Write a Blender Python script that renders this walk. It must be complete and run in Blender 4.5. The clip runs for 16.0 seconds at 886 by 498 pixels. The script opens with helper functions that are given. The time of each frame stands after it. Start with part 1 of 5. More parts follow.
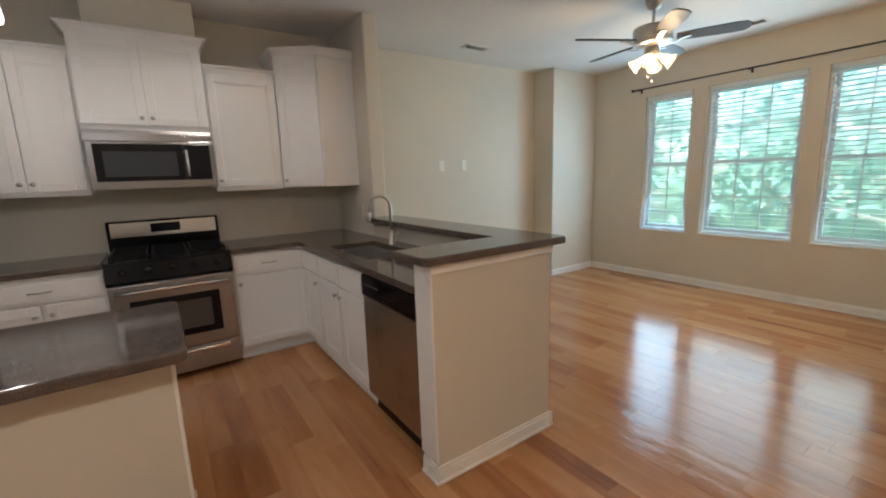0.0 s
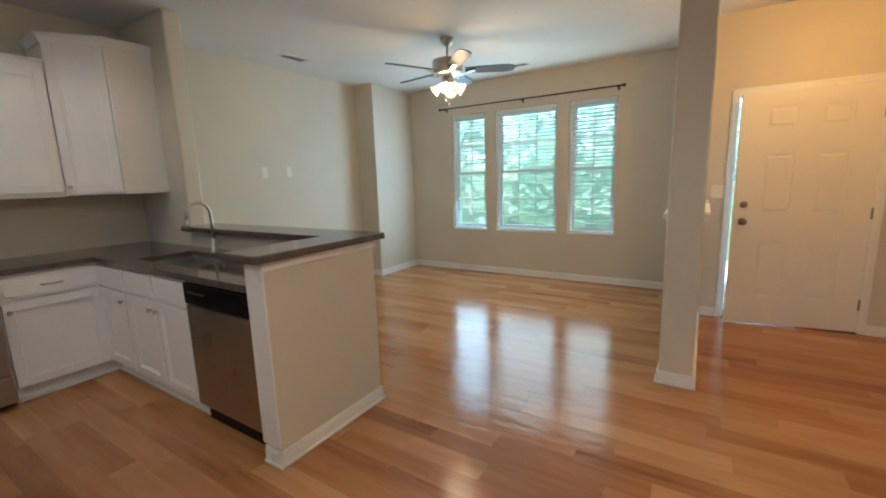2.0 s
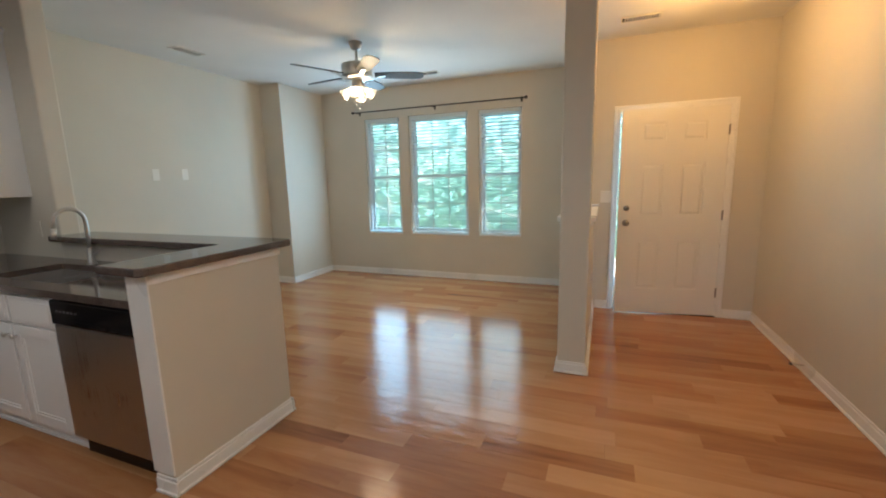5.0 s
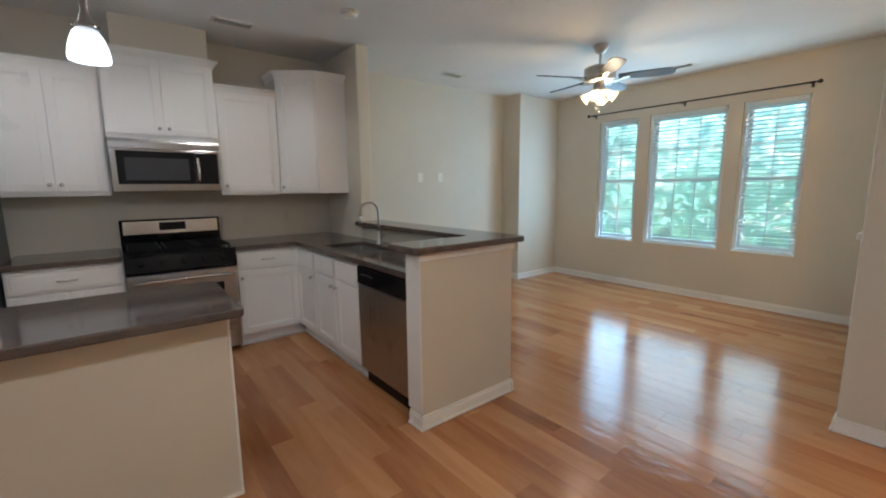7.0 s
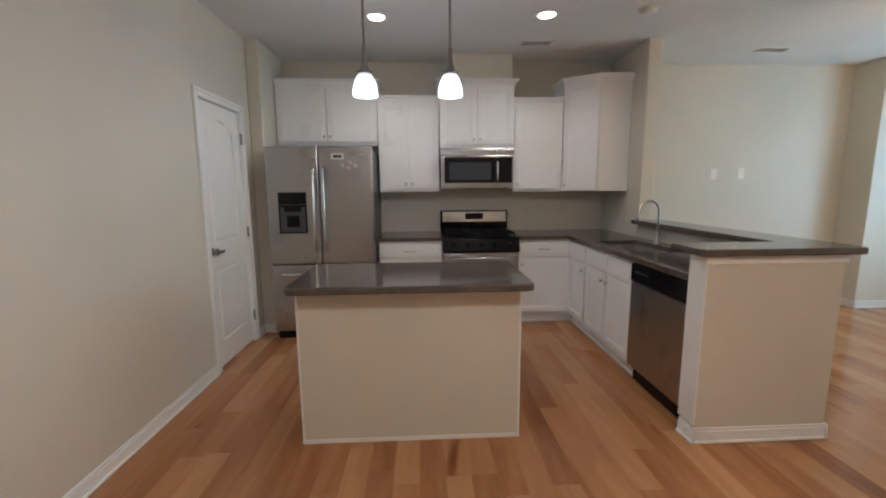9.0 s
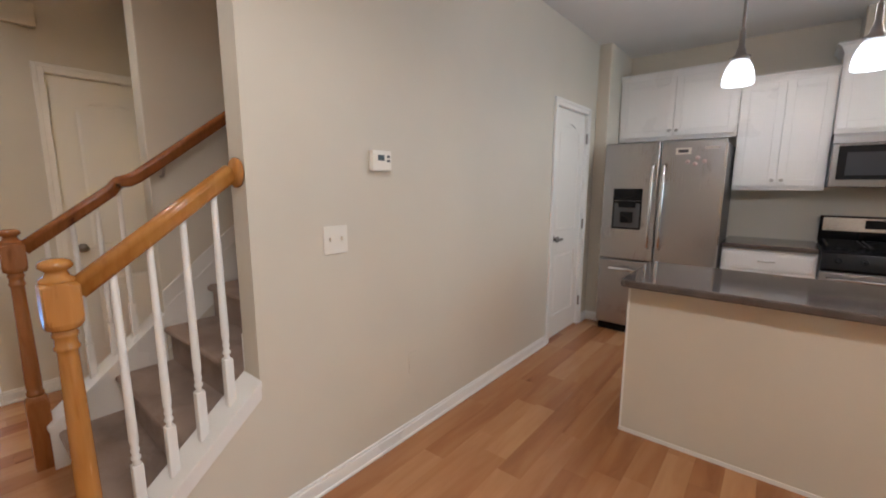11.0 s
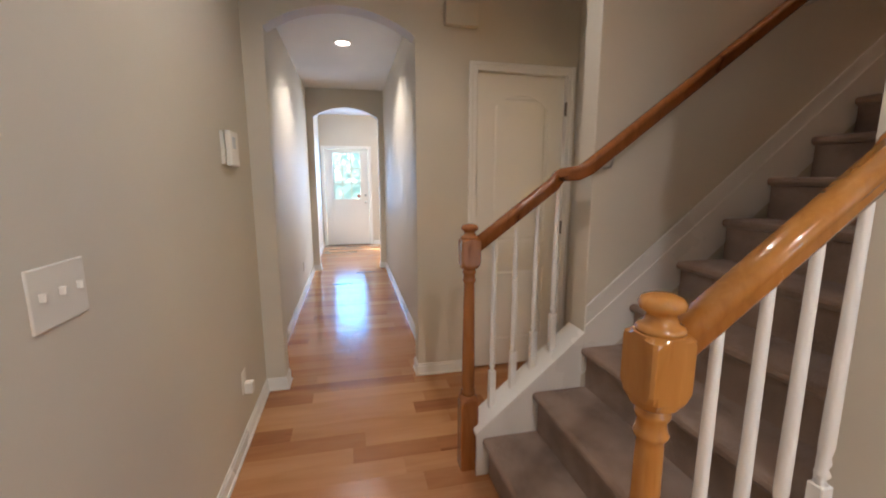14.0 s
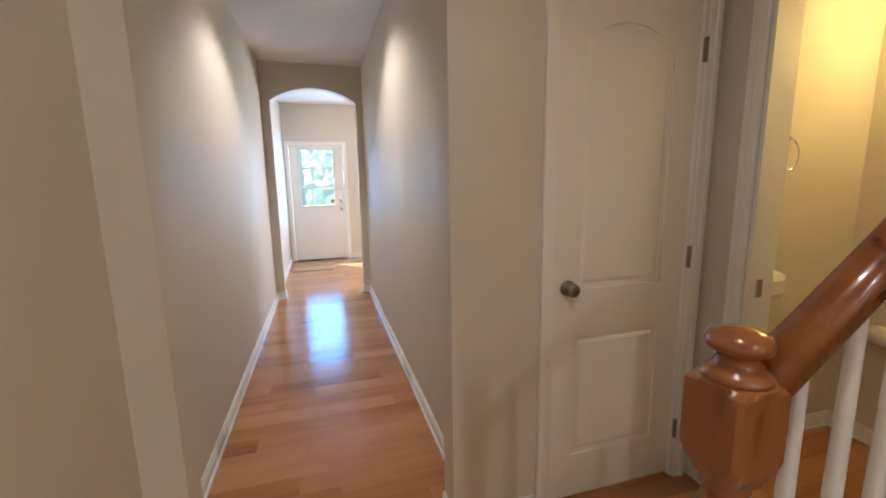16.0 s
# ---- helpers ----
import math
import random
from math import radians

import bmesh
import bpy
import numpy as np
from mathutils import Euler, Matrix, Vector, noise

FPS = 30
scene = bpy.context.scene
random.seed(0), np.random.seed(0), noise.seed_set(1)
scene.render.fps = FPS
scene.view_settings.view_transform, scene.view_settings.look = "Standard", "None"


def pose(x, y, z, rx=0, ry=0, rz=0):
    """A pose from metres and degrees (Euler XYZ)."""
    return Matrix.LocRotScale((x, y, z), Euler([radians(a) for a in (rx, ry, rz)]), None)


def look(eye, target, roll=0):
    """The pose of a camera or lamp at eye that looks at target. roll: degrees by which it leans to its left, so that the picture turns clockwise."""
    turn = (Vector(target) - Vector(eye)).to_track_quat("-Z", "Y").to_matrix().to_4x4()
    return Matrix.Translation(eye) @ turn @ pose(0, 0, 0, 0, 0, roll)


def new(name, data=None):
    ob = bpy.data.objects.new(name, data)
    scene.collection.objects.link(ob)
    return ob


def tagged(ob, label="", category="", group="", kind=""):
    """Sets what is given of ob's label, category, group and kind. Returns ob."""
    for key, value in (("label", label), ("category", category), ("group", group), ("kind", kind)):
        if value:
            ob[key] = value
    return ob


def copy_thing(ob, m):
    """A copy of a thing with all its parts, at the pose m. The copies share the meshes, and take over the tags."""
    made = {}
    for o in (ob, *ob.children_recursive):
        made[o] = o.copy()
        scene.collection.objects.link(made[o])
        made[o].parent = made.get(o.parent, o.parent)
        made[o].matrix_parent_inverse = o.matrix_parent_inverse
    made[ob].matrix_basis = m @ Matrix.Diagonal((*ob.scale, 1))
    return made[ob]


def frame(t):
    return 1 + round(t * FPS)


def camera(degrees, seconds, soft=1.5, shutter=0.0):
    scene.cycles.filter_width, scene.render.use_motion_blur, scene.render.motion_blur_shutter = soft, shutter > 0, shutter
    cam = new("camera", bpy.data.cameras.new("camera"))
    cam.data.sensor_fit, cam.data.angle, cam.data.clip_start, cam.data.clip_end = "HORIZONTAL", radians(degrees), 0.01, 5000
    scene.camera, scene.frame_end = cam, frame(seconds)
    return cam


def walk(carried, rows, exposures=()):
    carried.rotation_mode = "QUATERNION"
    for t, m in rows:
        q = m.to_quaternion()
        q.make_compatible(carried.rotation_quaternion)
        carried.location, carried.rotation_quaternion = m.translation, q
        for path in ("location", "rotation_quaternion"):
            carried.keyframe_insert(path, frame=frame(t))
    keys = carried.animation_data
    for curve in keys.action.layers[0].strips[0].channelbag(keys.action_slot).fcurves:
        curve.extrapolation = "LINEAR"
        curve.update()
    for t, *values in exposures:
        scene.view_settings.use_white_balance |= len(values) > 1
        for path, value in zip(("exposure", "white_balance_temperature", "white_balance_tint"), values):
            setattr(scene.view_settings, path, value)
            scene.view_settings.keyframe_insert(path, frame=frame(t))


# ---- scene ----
cam = camera(94.4, 16.0, soft=2.0)
EXPOSURES = [(0, 2.3, 6150, 10), (3, 2.26, 5900, 5), (5.5, 2.27, 5700, 6), (7, 2.29, 5600, 7), (8, 2.27, 5700, 8), (10.5, 2.75, 5750, 10), (11, 2.7, 5800, 12), (12.5, 2.58, 5850, 13), (14.5, 2.79, 6000, 13), (16, 2.63, 6050, 13)]
PATH = [
    (0, (-0.056, -0.103, 1.41), (1.057, 1.522, 1.063), -1.9),
    (0.5, (-0.106, -0.094, 1.409), (1.17, 1.407, 1.068), -1.9),
    (1, (-0.164, -0.171, 1.414), (1.251, 1.202, 1.076), -2.0),
    (1.5, (-0.252, -0.253, 1.408), (1.305, 0.957, 1.072), -1.9),
    (2, (-0.249, -0.364, 1.395), (1.414, 0.695, 1.06), -1.8),
    (2.5, (-0.258, -0.432, 1.409), (1.499, 0.463, 1.074), -1.6),
    (3, (-0.251, -0.476, 1.396), (1.572, 0.275, 1.062), -1.8),
    (4.15, (-0.252, -0.475, 1.404), (1.64, 0.135, 1.066), -1.5),
    (5.5, (-0.257, -0.436, 1.411), (1.504, 0.457, 1.088), -1.2),
    (6, (-0.258, -0.428, 1.408), (1.37, 0.691, 1.096), -1.1),
    (6.5, (-0.326, -0.445, 1.408), (1.117, 0.906, 1.103), -0.9),
    (7, (-0.422, -0.487, 1.403), (0.809, 1.06, 1.107), -0.5),
    (7.5, (-0.503, -0.554, 1.402), (0.492, 1.156, 1.107), -0.5),
    (8, (-0.577, -0.625, 1.401), (0.162, 1.209, 1.105), -0.4),
    (10.5, (-0.638, -0.805, 1.405), (-1.603, 0.921, 1.102), -0.2),
    (11, (-0.685, -0.909, 1.413), (-1.937, 0.618, 1.099), 0.1),
    (11.5, (-0.736, -0.982, 1.407), (-2.219, 0.323, 1.091), 0.2),
    (12, (-0.795, -1.039, 1.389), (-2.448, 0.042, 1.072), 0.3),
    (12.5, (-0.911, -1.109, 1.379), (-2.681, -0.234, 1.059), 0.2),
    (13, (-1.087, -1.207, 1.378), (-2.935, -0.513, 1.054), 0.2),
    (13.5, (-1.32, -1.246, 1.379), (-3.216, -0.7, 1.052), 0.1),
    (14, (-1.666, -1.245, 1.395), (-3.591, -0.812, 1.065), -0.0),
    (14.5, (-2.019, -1.311, 1.377), (-3.959, -0.95, 1.049), -0.2),
    (15, (-2.391, -1.335, 1.403), (-4.333, -0.998, 1.068), -0.6),
    (15.5, (-2.739, -1.285, 1.396), (-4.672, -0.889, 1.072), -0.5),
    (16, (-3.054, -1.23, 1.396), (-4.95, -0.682, 1.067), -1.0),
]
walk(cam, [(t, look(eye, target, roll)) for t, eye, target, roll in PATH], EXPOSURES)

# ---- light ----
SUN_UP, SUN_ROUND = 54.0, 228.0
world = bpy.data.worlds.new("world")
scene.world = world
world.use_nodes = True
wn = world.node_tree
sky = wn.nodes.new("ShaderNodeTexSky")
sky.sky_type, sky.sun_disc = "NISHITA", False
sky.sun_elevation, sky.sun_rotation = radians(SUN_UP), radians(SUN_ROUND)
wn.nodes["Background"].inputs["Strength"].default_value = 0.15
wn.links.new(sky.outputs[0], wn.nodes["Background"].inputs["Color"])


LEVEL = 0.42  # all lamps of the house against the daylight outside


def lamp(name, kind, m, power, colour, **more):
    data = bpy.data.lights.new(name, kind)
    data.energy, data.color = power if kind == "SUN" else power * LEVEL, colour
    for key, value in more.items():
        if key == "size":
            data.shape, data.size, data.size_y = "RECTANGLE", value[0], value[1]
        elif key == "radius":
            data.shadow_soft_size = value
        elif key == "angle":
            data.angle = value
        elif key == "spot":
            data.spot_size, data.spot_blend = value, 0.5
        elif key == "spread":
            data.spread = value
    ob = new(name, data)
    ob.matrix_world = m
    return ob


sun_way = Vector((math.sin(radians(SUN_ROUND)) * math.cos(radians(SUN_UP)), math.cos(radians(SUN_ROUND)) * math.cos(radians(SUN_UP)), math.sin(radians(SUN_UP))))
lamp("sun", "SUN", look(sun_way * 30, (0, 0, 0)), 5.0, (1.0, 0.94, 0.84), angle=radians(0.5))
WARM, COOL = (1.0, 0.72, 0.44), (0.64, 0.85, 1.0)
# sky light in the openings of the living-room windows and the back door
for y0, y1, power, tint in ((2.335, 2.905, 17, (0.5, 0.78, 1.0)), (1.295, 2.185, 9.2, (0.7, 0.9, 0.97)), (0.562, 1.148, 7.5, (0.74, 0.92, 0.94))):
    y, wide = (y0 + y1) / 2, y1 - y0
    lamp("window_daylight", "AREA", look((5.212, y, 1.475), (0, y, 1.3)), power * wide, tint, size=(wide - 0.04, 1.62))
    lamp("blind_daylight", "AREA", look((5.286, y, 1.475), (0, y, 1.475)), 1.0 * wide, COOL, size=(wide - 0.04, 1.62))
lamp("back_door_daylight", "AREA", look((-10.79, -1.3, 1.4), (0, -1.3, 1.4)), 10.5, (0.13, 0.45, 1.0), size=(0.62, 1.2))
lamp("back_window_daylight", "AREA", look((-11.0, 1.0, 1.5), (0, 0.6, 1.2)), 52, (0.96, 0.98, 1.0), size=(1.4, 1.5))
lamp("entry_bulb", "POINT", pose(3.3, -1.08, 2.42), 13, (1.0, 0.49, 0.12), radius=0.09)
for dx, dy in ((0.09, 0.0), (-0.045, 0.08), (-0.045, -0.08)):
    lamp("fan_bulb", "POINT", pose(3.40 + dx, 1.84 + dy, 2.215), 1.8, WARM, radius=0.035)
for x in (-0.92, -0.44):
    lamp("pendant_bulb", "POINT", pose(x, 1.75, 1.95), 2.1, (0.9, 0.93, 1.0), radius=0.03)
# Both lamps at y -0.75 are unseen fill, added to brighten the island front.
for x, y, power, cone in ((0.387, 2.72, 8.5, 150), (-0.95, 2.8, 8.5, 150), (0.387, -0.75, 20, 164), (-0.95, -0.75, 24, 164), (-3.1, -1.1, 10.5, 164), (-6.12, -1.26, 27, 128)):
    lamp("downlight_bulb", "SPOT", look((x, y, 2.71), (x, y, 0)), power, (1.0, 0.9, 0.79), radius=0.06, spot=radians(cone))
lamp("powder_bulb", "POINT", pose(-4.0, 1.25, 2.1), 6.5, (1.0, 0.68, 0.24), radius=0.08)
lamp("stair_bulb", "POINT", pose(-2.85, 2.0, 4.9), 9, (1.0, 0.62, 0.4), radius=0.1)


# ---- materials ----
def mat(name, colour, rough=0.5, metal=0.0, coat=0.0):
    m = bpy.data.materials.new(name)
    m.use_nodes = True
    b = m.node_tree.nodes["Principled BSDF"]
    b.inputs["Base Color"].default_value = (*colour, 1)
    b.inputs["Roughness"].default_value = rough
    b.inputs["Metallic"].default_value = metal
    b.inputs["Coat Weight"].default_value = coat
    b.inputs["Coat Roughness"].default_value = 0.08
    return m


def node(m, kind, **inputs):
    n = m.node_tree.nodes.new(kind)
    for key, value in inputs.items():
        n.inputs[key.replace("_", " ")].default_value = value
    return n


def link(m, a, b):
    m.node_tree.links.new(a, b)


def place_of(m, scale):
    geo = node(m, "ShaderNodeNewGeometry")
    mp = node(m, "ShaderNodeMapping")
    mp.inputs["Scale"].default_value = scale
    link(m, geo.outputs["Position"], mp.inputs["Vector"])
    return mp.outputs["Vector"]


def ramp(m, fac, stops):
    r = node(m, "ShaderNodeValToRGB")
    el = r.color_ramp.elements
    while len(el) < len(stops):
        el.new(0.5)
    for e, (p, c) in zip(el, stops):
        e.position, e.color = p, (*c, 1)
    link(m, fac, r.inputs["Fac"])
    return r.outputs["Color"]


def bump(m, height, strength, distance=0.002):
    b = m.node_tree.nodes["Principled BSDF"]
    n = node(m, "ShaderNodeBump", Strength=strength, Distance=distance)
    link(m, height, n.inputs["Height"])
    link(m, n.outputs["Normal"], b.inputs["Normal"])
    return n


def paint(name, colour, rough, grain=260, strength=0.12, vary=0.04, rvary=0.08):
    """Painted surface: faint roller texture, faint unevenness of tone and sheen."""
    m = mat(name, colour, rough)
    b = m.node_tree.nodes["Principled BSDF"]
    big = node(m, "ShaderNodeTexNoise", Scale=1.3, Detail=4.0)
    link(m, place_of(m, (1, 1, 1)), big.inputs["Vector"])
    lo, hi = [tuple(c * f for c in colour) for f in (1 - vary, 1 + vary)]
    link(m, ramp(m, big.outputs["Fac"], [(0.3, lo), (0.7, hi)]), b.inputs["Base Color"])
    rr = node(m, "ShaderNodeMapRange", From_Min=0.3, From_Max=0.7, To_Min=rough - rvary, To_Max=rough + rvary)
    link(m, big.outputs["Fac"], rr.inputs["Value"])
    link(m, rr.outputs["Result"], b.inputs["Roughness"])
    fine = node(m, "ShaderNodeTexNoise", Scale=float(grain), Detail=2.0)
    link(m, place_of(m, (1, 1, 1)), fine.inputs["Vector"])
    bump(m, fine.outputs["Fac"], strength, 0.0015)
    return m


WALL = paint("wall_paint", (0.62, 0.575, 0.485), 0.6, 220, 0.18)
CEIL = paint("ceiling_paint", (0.74, 0.73, 0.70), 0.85, 120, 0.25)
TRIM = paint("trim_paint", (0.80, 0.79, 0.76), 0.32, 300, 0.05)
CAB = paint("cabinet_paint", (0.80, 0.79, 0.77), 0.34, 300, 0.04, 0.02)
DOOR = paint("door_paint", (0.80, 0.78, 0.73), 0.38, 180, 0.08, 0.02)
PLASTIC = mat("white_plastic", (0.76, 0.73, 0.66), 0.35)
GREY_PLASTIC = mat("grey_plastic", (0.07, 0.072, 0.075), 0.35)
BLACK = paint("black_enamel", (0.006, 0.006, 0.007), 0.14, 400, 0.02, 0.1, 0.05)
BLACK.node_tree.nodes["Principled BSDF"].inputs["Specular IOR Level"].default_value = 0.22
IRON = paint("cast_iron", (0.009, 0.009, 0.009), 0.5, 500, 0.3)
IRON.node_tree.nodes["Principled BSDF"].inputs["Specular IOR Level"].default_value = 0.1
GLASS_BLACK = mat("oven_glass", (0.008, 0.008, 0.01), 0.06)
GLASS_BLACK.node_tree.nodes["Principled BSDF"].inputs["Specular IOR Level"].default_value = 0.225
NICKEL = mat("brushed_nickel", (0.55, 0.53, 0.50), 0.28, 1.0)
PEWTER = mat("dark_nickel", (0.27, 0.25, 0.23), 0.3, 1.0)
CHROME = mat("chrome", (0.8, 0.8, 0.8), 0.08, 1.0)
BRONZE = mat("dark_bronze", (0.035, 0.025, 0.02), 0.45, 0.6)
RUBBER = mat("dark_rubber", (0.02, 0.02, 0.02), 0.8)


def steel(name, colour, way, rough=0.27):
    """Brushed steel: very fine lines that only change the gloss, with broad faint smudges."""
    m = mat(name, colour, rough, 1.0)
    b = m.node_tree.nodes["Principled BSDF"]
    n = node(m, "ShaderNodeTexNoise", Scale=1.0, Detail=2.0)
    link(m, place_of(m, way), n.inputs["Vector"])
    smudge = node(m, "ShaderNodeTexNoise", Scale=4.0, Detail=3.0)
    link(m, place_of(m, (1, 1, 1)), smudge.inputs["Vector"])
    add = node(m, "ShaderNodeMath")
    link(m, n.outputs["Fac"], add.inputs[0])
    link(m, smudge.outputs["Fac"], add.inputs[1])
    rr = node(m, "ShaderNodeMapRange", From_Min=0.6, From_Max=1.4, To_Min=rough - 0.05, To_Max=rough + 0.05)
    link(m, add.outputs[0], rr.inputs["Value"])
    link(m, rr.outputs["Result"], b.inputs["Roughness"])
    return m


STEEL = steel("stainless_steel", (0.42, 0.405, 0.395), (400, 400, 6), 0.3)
STEEL_MID = steel("oven_steel", (0.31, 0.30, 0.295), (6, 400, 400), 0.22)
STEEL_BRIGHT = steel("polished_steel", (0.74, 0.73, 0.72), (6, 400, 400), 0.19)
SINK_STEEL = steel("sink_steel", (0.6, 0.585, 0.57), (200, 200, 200), 0.36)


def stone():
    """Dark taupe engineered stone with fine flecks, polished."""
    m = mat("counter_stone", (0.12, 0.1, 0.085), 0.085, 0, 0.0)
    b = m.node_tree.nodes["Principled BSDF"]
    p = place_of(m, (1, 1, 1))
    fine = node(m, "ShaderNodeTexNoise", Scale=330.0, Detail=3.0)
    cloud = node(m, "ShaderNodeTexNoise", Scale=14.0, Detail=5.0)
    link(m, p, fine.inputs["Vector"])
    link(m, p, cloud.inputs["Vector"])
    a = ramp(m, fine.outputs["Fac"], [(0.3, (0.062, 0.047, 0.042)), (0.5, (0.10, 0.078, 0.068)), (0.68, (0.165, 0.135, 0.118))])
    c = ramp(m, cloud.outputs["Fac"], [(0.3, (0.75, 0.75, 0.75)), (0.7, (1.1, 1.08, 1.05))])
    mix = node(m, "ShaderNodeMix")
    mix.data_type, mix.blend_type = "RGBA", "MULTIPLY"
    mix.inputs["Factor"].default_value = 1.0
    link(m, a, mix.inputs["A"])
    link(m, c, mix.inputs["B"])
    link(m, mix.outputs["Result"], b.inputs["Base Color"])
    return m


STONE = stone()


def wood(name, dark, mid, light, way, rough, seed_node, wave=6.0, coat=0.0, TONE=0.26, GRAIN=1.0, RIPPLE=0.3):
    """Wood with long grain along one axis. seed_node: whence the tone of each piece comes."""
    m = mat(name, mid, rough, 0, coat)
    b = m.node_tree.nodes["Principled BSDF"]
    geo = node(m, "ShaderNodeNewGeometry")
    if seed_node == "object":
        seed = node(m, "ShaderNodeObjectInfo").outputs["Random"]
    else:
        seed = geo.outputs["Random Per Island"]
    mp = node(m, "ShaderNodeMapping")
    mp.inputs["Scale"].default_value = way
    link(m, geo.outputs["Position"], mp.inputs["Vector"])
    shift = node(m, "ShaderNodeVectorMath")
    shift.operation = "MULTIPLY_ADD"
    shift.inputs[1].default_value = (37.0, 53.0, 71.0)
    link(m, seed, shift.inputs[0])
    link(m, mp.outputs["Vector"], shift.inputs[2])
    grain = node(m, "ShaderNodeTexNoise", Scale=wave, Detail=7.0, Roughness=0.6, Distortion=0.6)
    link(m, shift.outputs[0], grain.inputs["Vector"])
    figure = node(m, "ShaderNodeTexNoise", Scale=wave * 0.22, Detail=3.0, Distortion=1.2)
    link(m, shift.outputs[0], figure.inputs["Vector"])
    tone = node(m, "ShaderNodeMath")
    tone.operation = "MULTIPLY_ADD"
    tone.inputs[1].default_value, tone.inputs[2].default_value = TONE, -TONE / 2
    link(m, seed, tone.inputs[0])
    soft = node(m, "ShaderNodeMath")
    soft.operation = "MULTIPLY_ADD"
    soft.inputs[1].default_value, soft.inputs[2].default_value = GRAIN, (1 - GRAIN) / 2
    link(m, grain.outputs["Fac"], soft.inputs[0])
    add = node(m, "ShaderNodeMath")
    link(m, soft.outputs[0], add.inputs[0])
    link(m, tone.outputs[0], add.inputs[1])
    add2 = node(m, "ShaderNodeMath")
    add2.operation = "MULTIPLY_ADD"
    add2.inputs[1].default_value = 0.5
    link(m, figure.outputs["Fac"], add2.inputs[0])
    link(m, add.outputs[0], add2.inputs[2])
    col = ramp(m, add2.outputs[0], [(0.42, dark), (0.68, mid), (1.0, light)])
    streak = ramp(m, figure.outputs["Fac"], [(0.27, (0.5, 0.38, 0.30)), (0.33, (1, 1, 1))])
    mix = node(m, "ShaderNodeMix")
    mix.data_type, mix.blend_type = "RGBA", "MULTIPLY"
    mix.inputs["Factor"].default_value = 1.0
    link(m, col, mix.inputs["A"])
    link(m, streak, mix.inputs["B"])
    link(m, mix.outputs["Result"], b.inputs["Base Color"])
    rr = node(m, "ShaderNodeMapRange", To_Min=rough - 0.05, To_Max=rough + 0.07)
    link(m, grain.outputs["Fac"], rr.inputs["Value"])
    link(m, rr.outputs["Result"], b.inputs["Roughness"])
    scrape = node(m, "ShaderNodeTexNoise", Scale=13.0, Detail=2.0)
    sm = node(m, "ShaderNodeMapping")
    sm.inputs["Scale"].default_value = (1.0, 0.45, 1.0)
    link(m, geo.outputs["Position"], sm.inputs["Vector"])
    link(m, sm.outputs["Vector"], scrape.inputs["Vector"])
    both = node(m, "ShaderNodeMath")
    both.operation = "MULTIPLY_ADD"
    both.inputs[1].default_value = 0.06
    link(m, grain.outputs["Fac"], both.inputs[0])
    link(m, scrape.outputs["Fac"], both.inputs[2])
    bump(m, both.outputs[0], RIPPLE, 0.006)
    return m


PLANK_TONES = ((0.2, 0.072, 0.028), (0.385, 0.168, 0.067), (0.535, 0.285, 0.13))
PLANK = wood("floor_plank", *PLANK_TONES, (4, 0.5, 4), 0.16, "object", 3.0, 0.0, 0.28, 0.45, 0.45)
PLANK_REST = wood("floor_planks", *PLANK_TONES, (4, 0.5, 4), 0.16, "island", 3.0, 0.0, 0.28, 0.45, 0.45)
for m in (PLANK, PLANK_REST):
    m.node_tree.nodes["Principled BSDF"].inputs["Specular IOR Level"].default_value = 0.38
OAK = wood("oak", (0.26, 0.098, 0.02), (0.42, 0.178, 0.036), (0.53, 0.25, 0.062), (9, 9, 1.2), 0.24, "object", 4.0, 0.4, 0.2, 0.55, 0.12)
# OAK's grain again in darker, redder tones, for the far railing.
OAK_DEEP = wood("oak_deep", (0.17, 0.052, 0.014), (0.275, 0.095, 0.025), (0.36, 0.14, 0.04), (9, 9, 1.2), 0.24, "object", 4.0, 0.4, 0.2, 0.55, 0.12)


def carpet():
    m = mat("carpet", (0.30, 0.23, 0.175), 0.95)
    b = m.node_tree.nodes["Principled BSDF"]
    p = place_of(m, (1, 1, 1))
    fine = node(m, "ShaderNodeTexNoise", Scale=420.0, Detail=2.0)
    big = node(m, "ShaderNodeTexNoise", Scale=7.0, Detail=4.0)
    link(m, p, fine.inputs["Vector"])
    link(m, p, big.inputs["Vector"])
    add = node(m, "ShaderNodeMath")
    link(m, fine.outputs["Fac"], add.inputs[0])
    link(m, big.outputs["Fac"], add.inputs[1])
    link(m, ramp(m, add.outputs[0], [(0.7, (0.155, 0.094, 0.064)), (1.0, (0.24, 0.155, 0.108)), (1.3, (0.325, 0.218, 0.153))]), b.inputs["Base Color"])
    b.inputs["Sheen Weight"].default_value = 0.3
    bump(m, fine.outputs["Fac"], 0.9, 0.006)
    return m


CARPET = carpet()


def pane_glass(colour):
    m = mat("window_glass", colour, 0.36)
    b = m.node_tree.nodes["Principled BSDF"]
    b.inputs["Transmission Weight"].default_value = 1.0
    b.inputs["IOR"].default_value = 1.02
    return m


PANE = pane_glass((0.72, 0.85, 0.84))
PANE_DOOR = pane_glass((0.5, 0.62, 0.66))


def glow(name, colour, strength):
    m = mat(name, colour, 0.4)
    b = m.node_tree.nodes["Principled BSDF"]
    b.inputs["Emission Color"].default_value = (*colour, 1)
    b.inputs["Emission Strength"].default_value = strength * LEVEL
    return m


BULB = glow("lit_bulb", (1.0, 0.78, 0.5), 9.0)
DISC = glow("lit_lens", (1.0, 0.85, 0.68), 5.0)
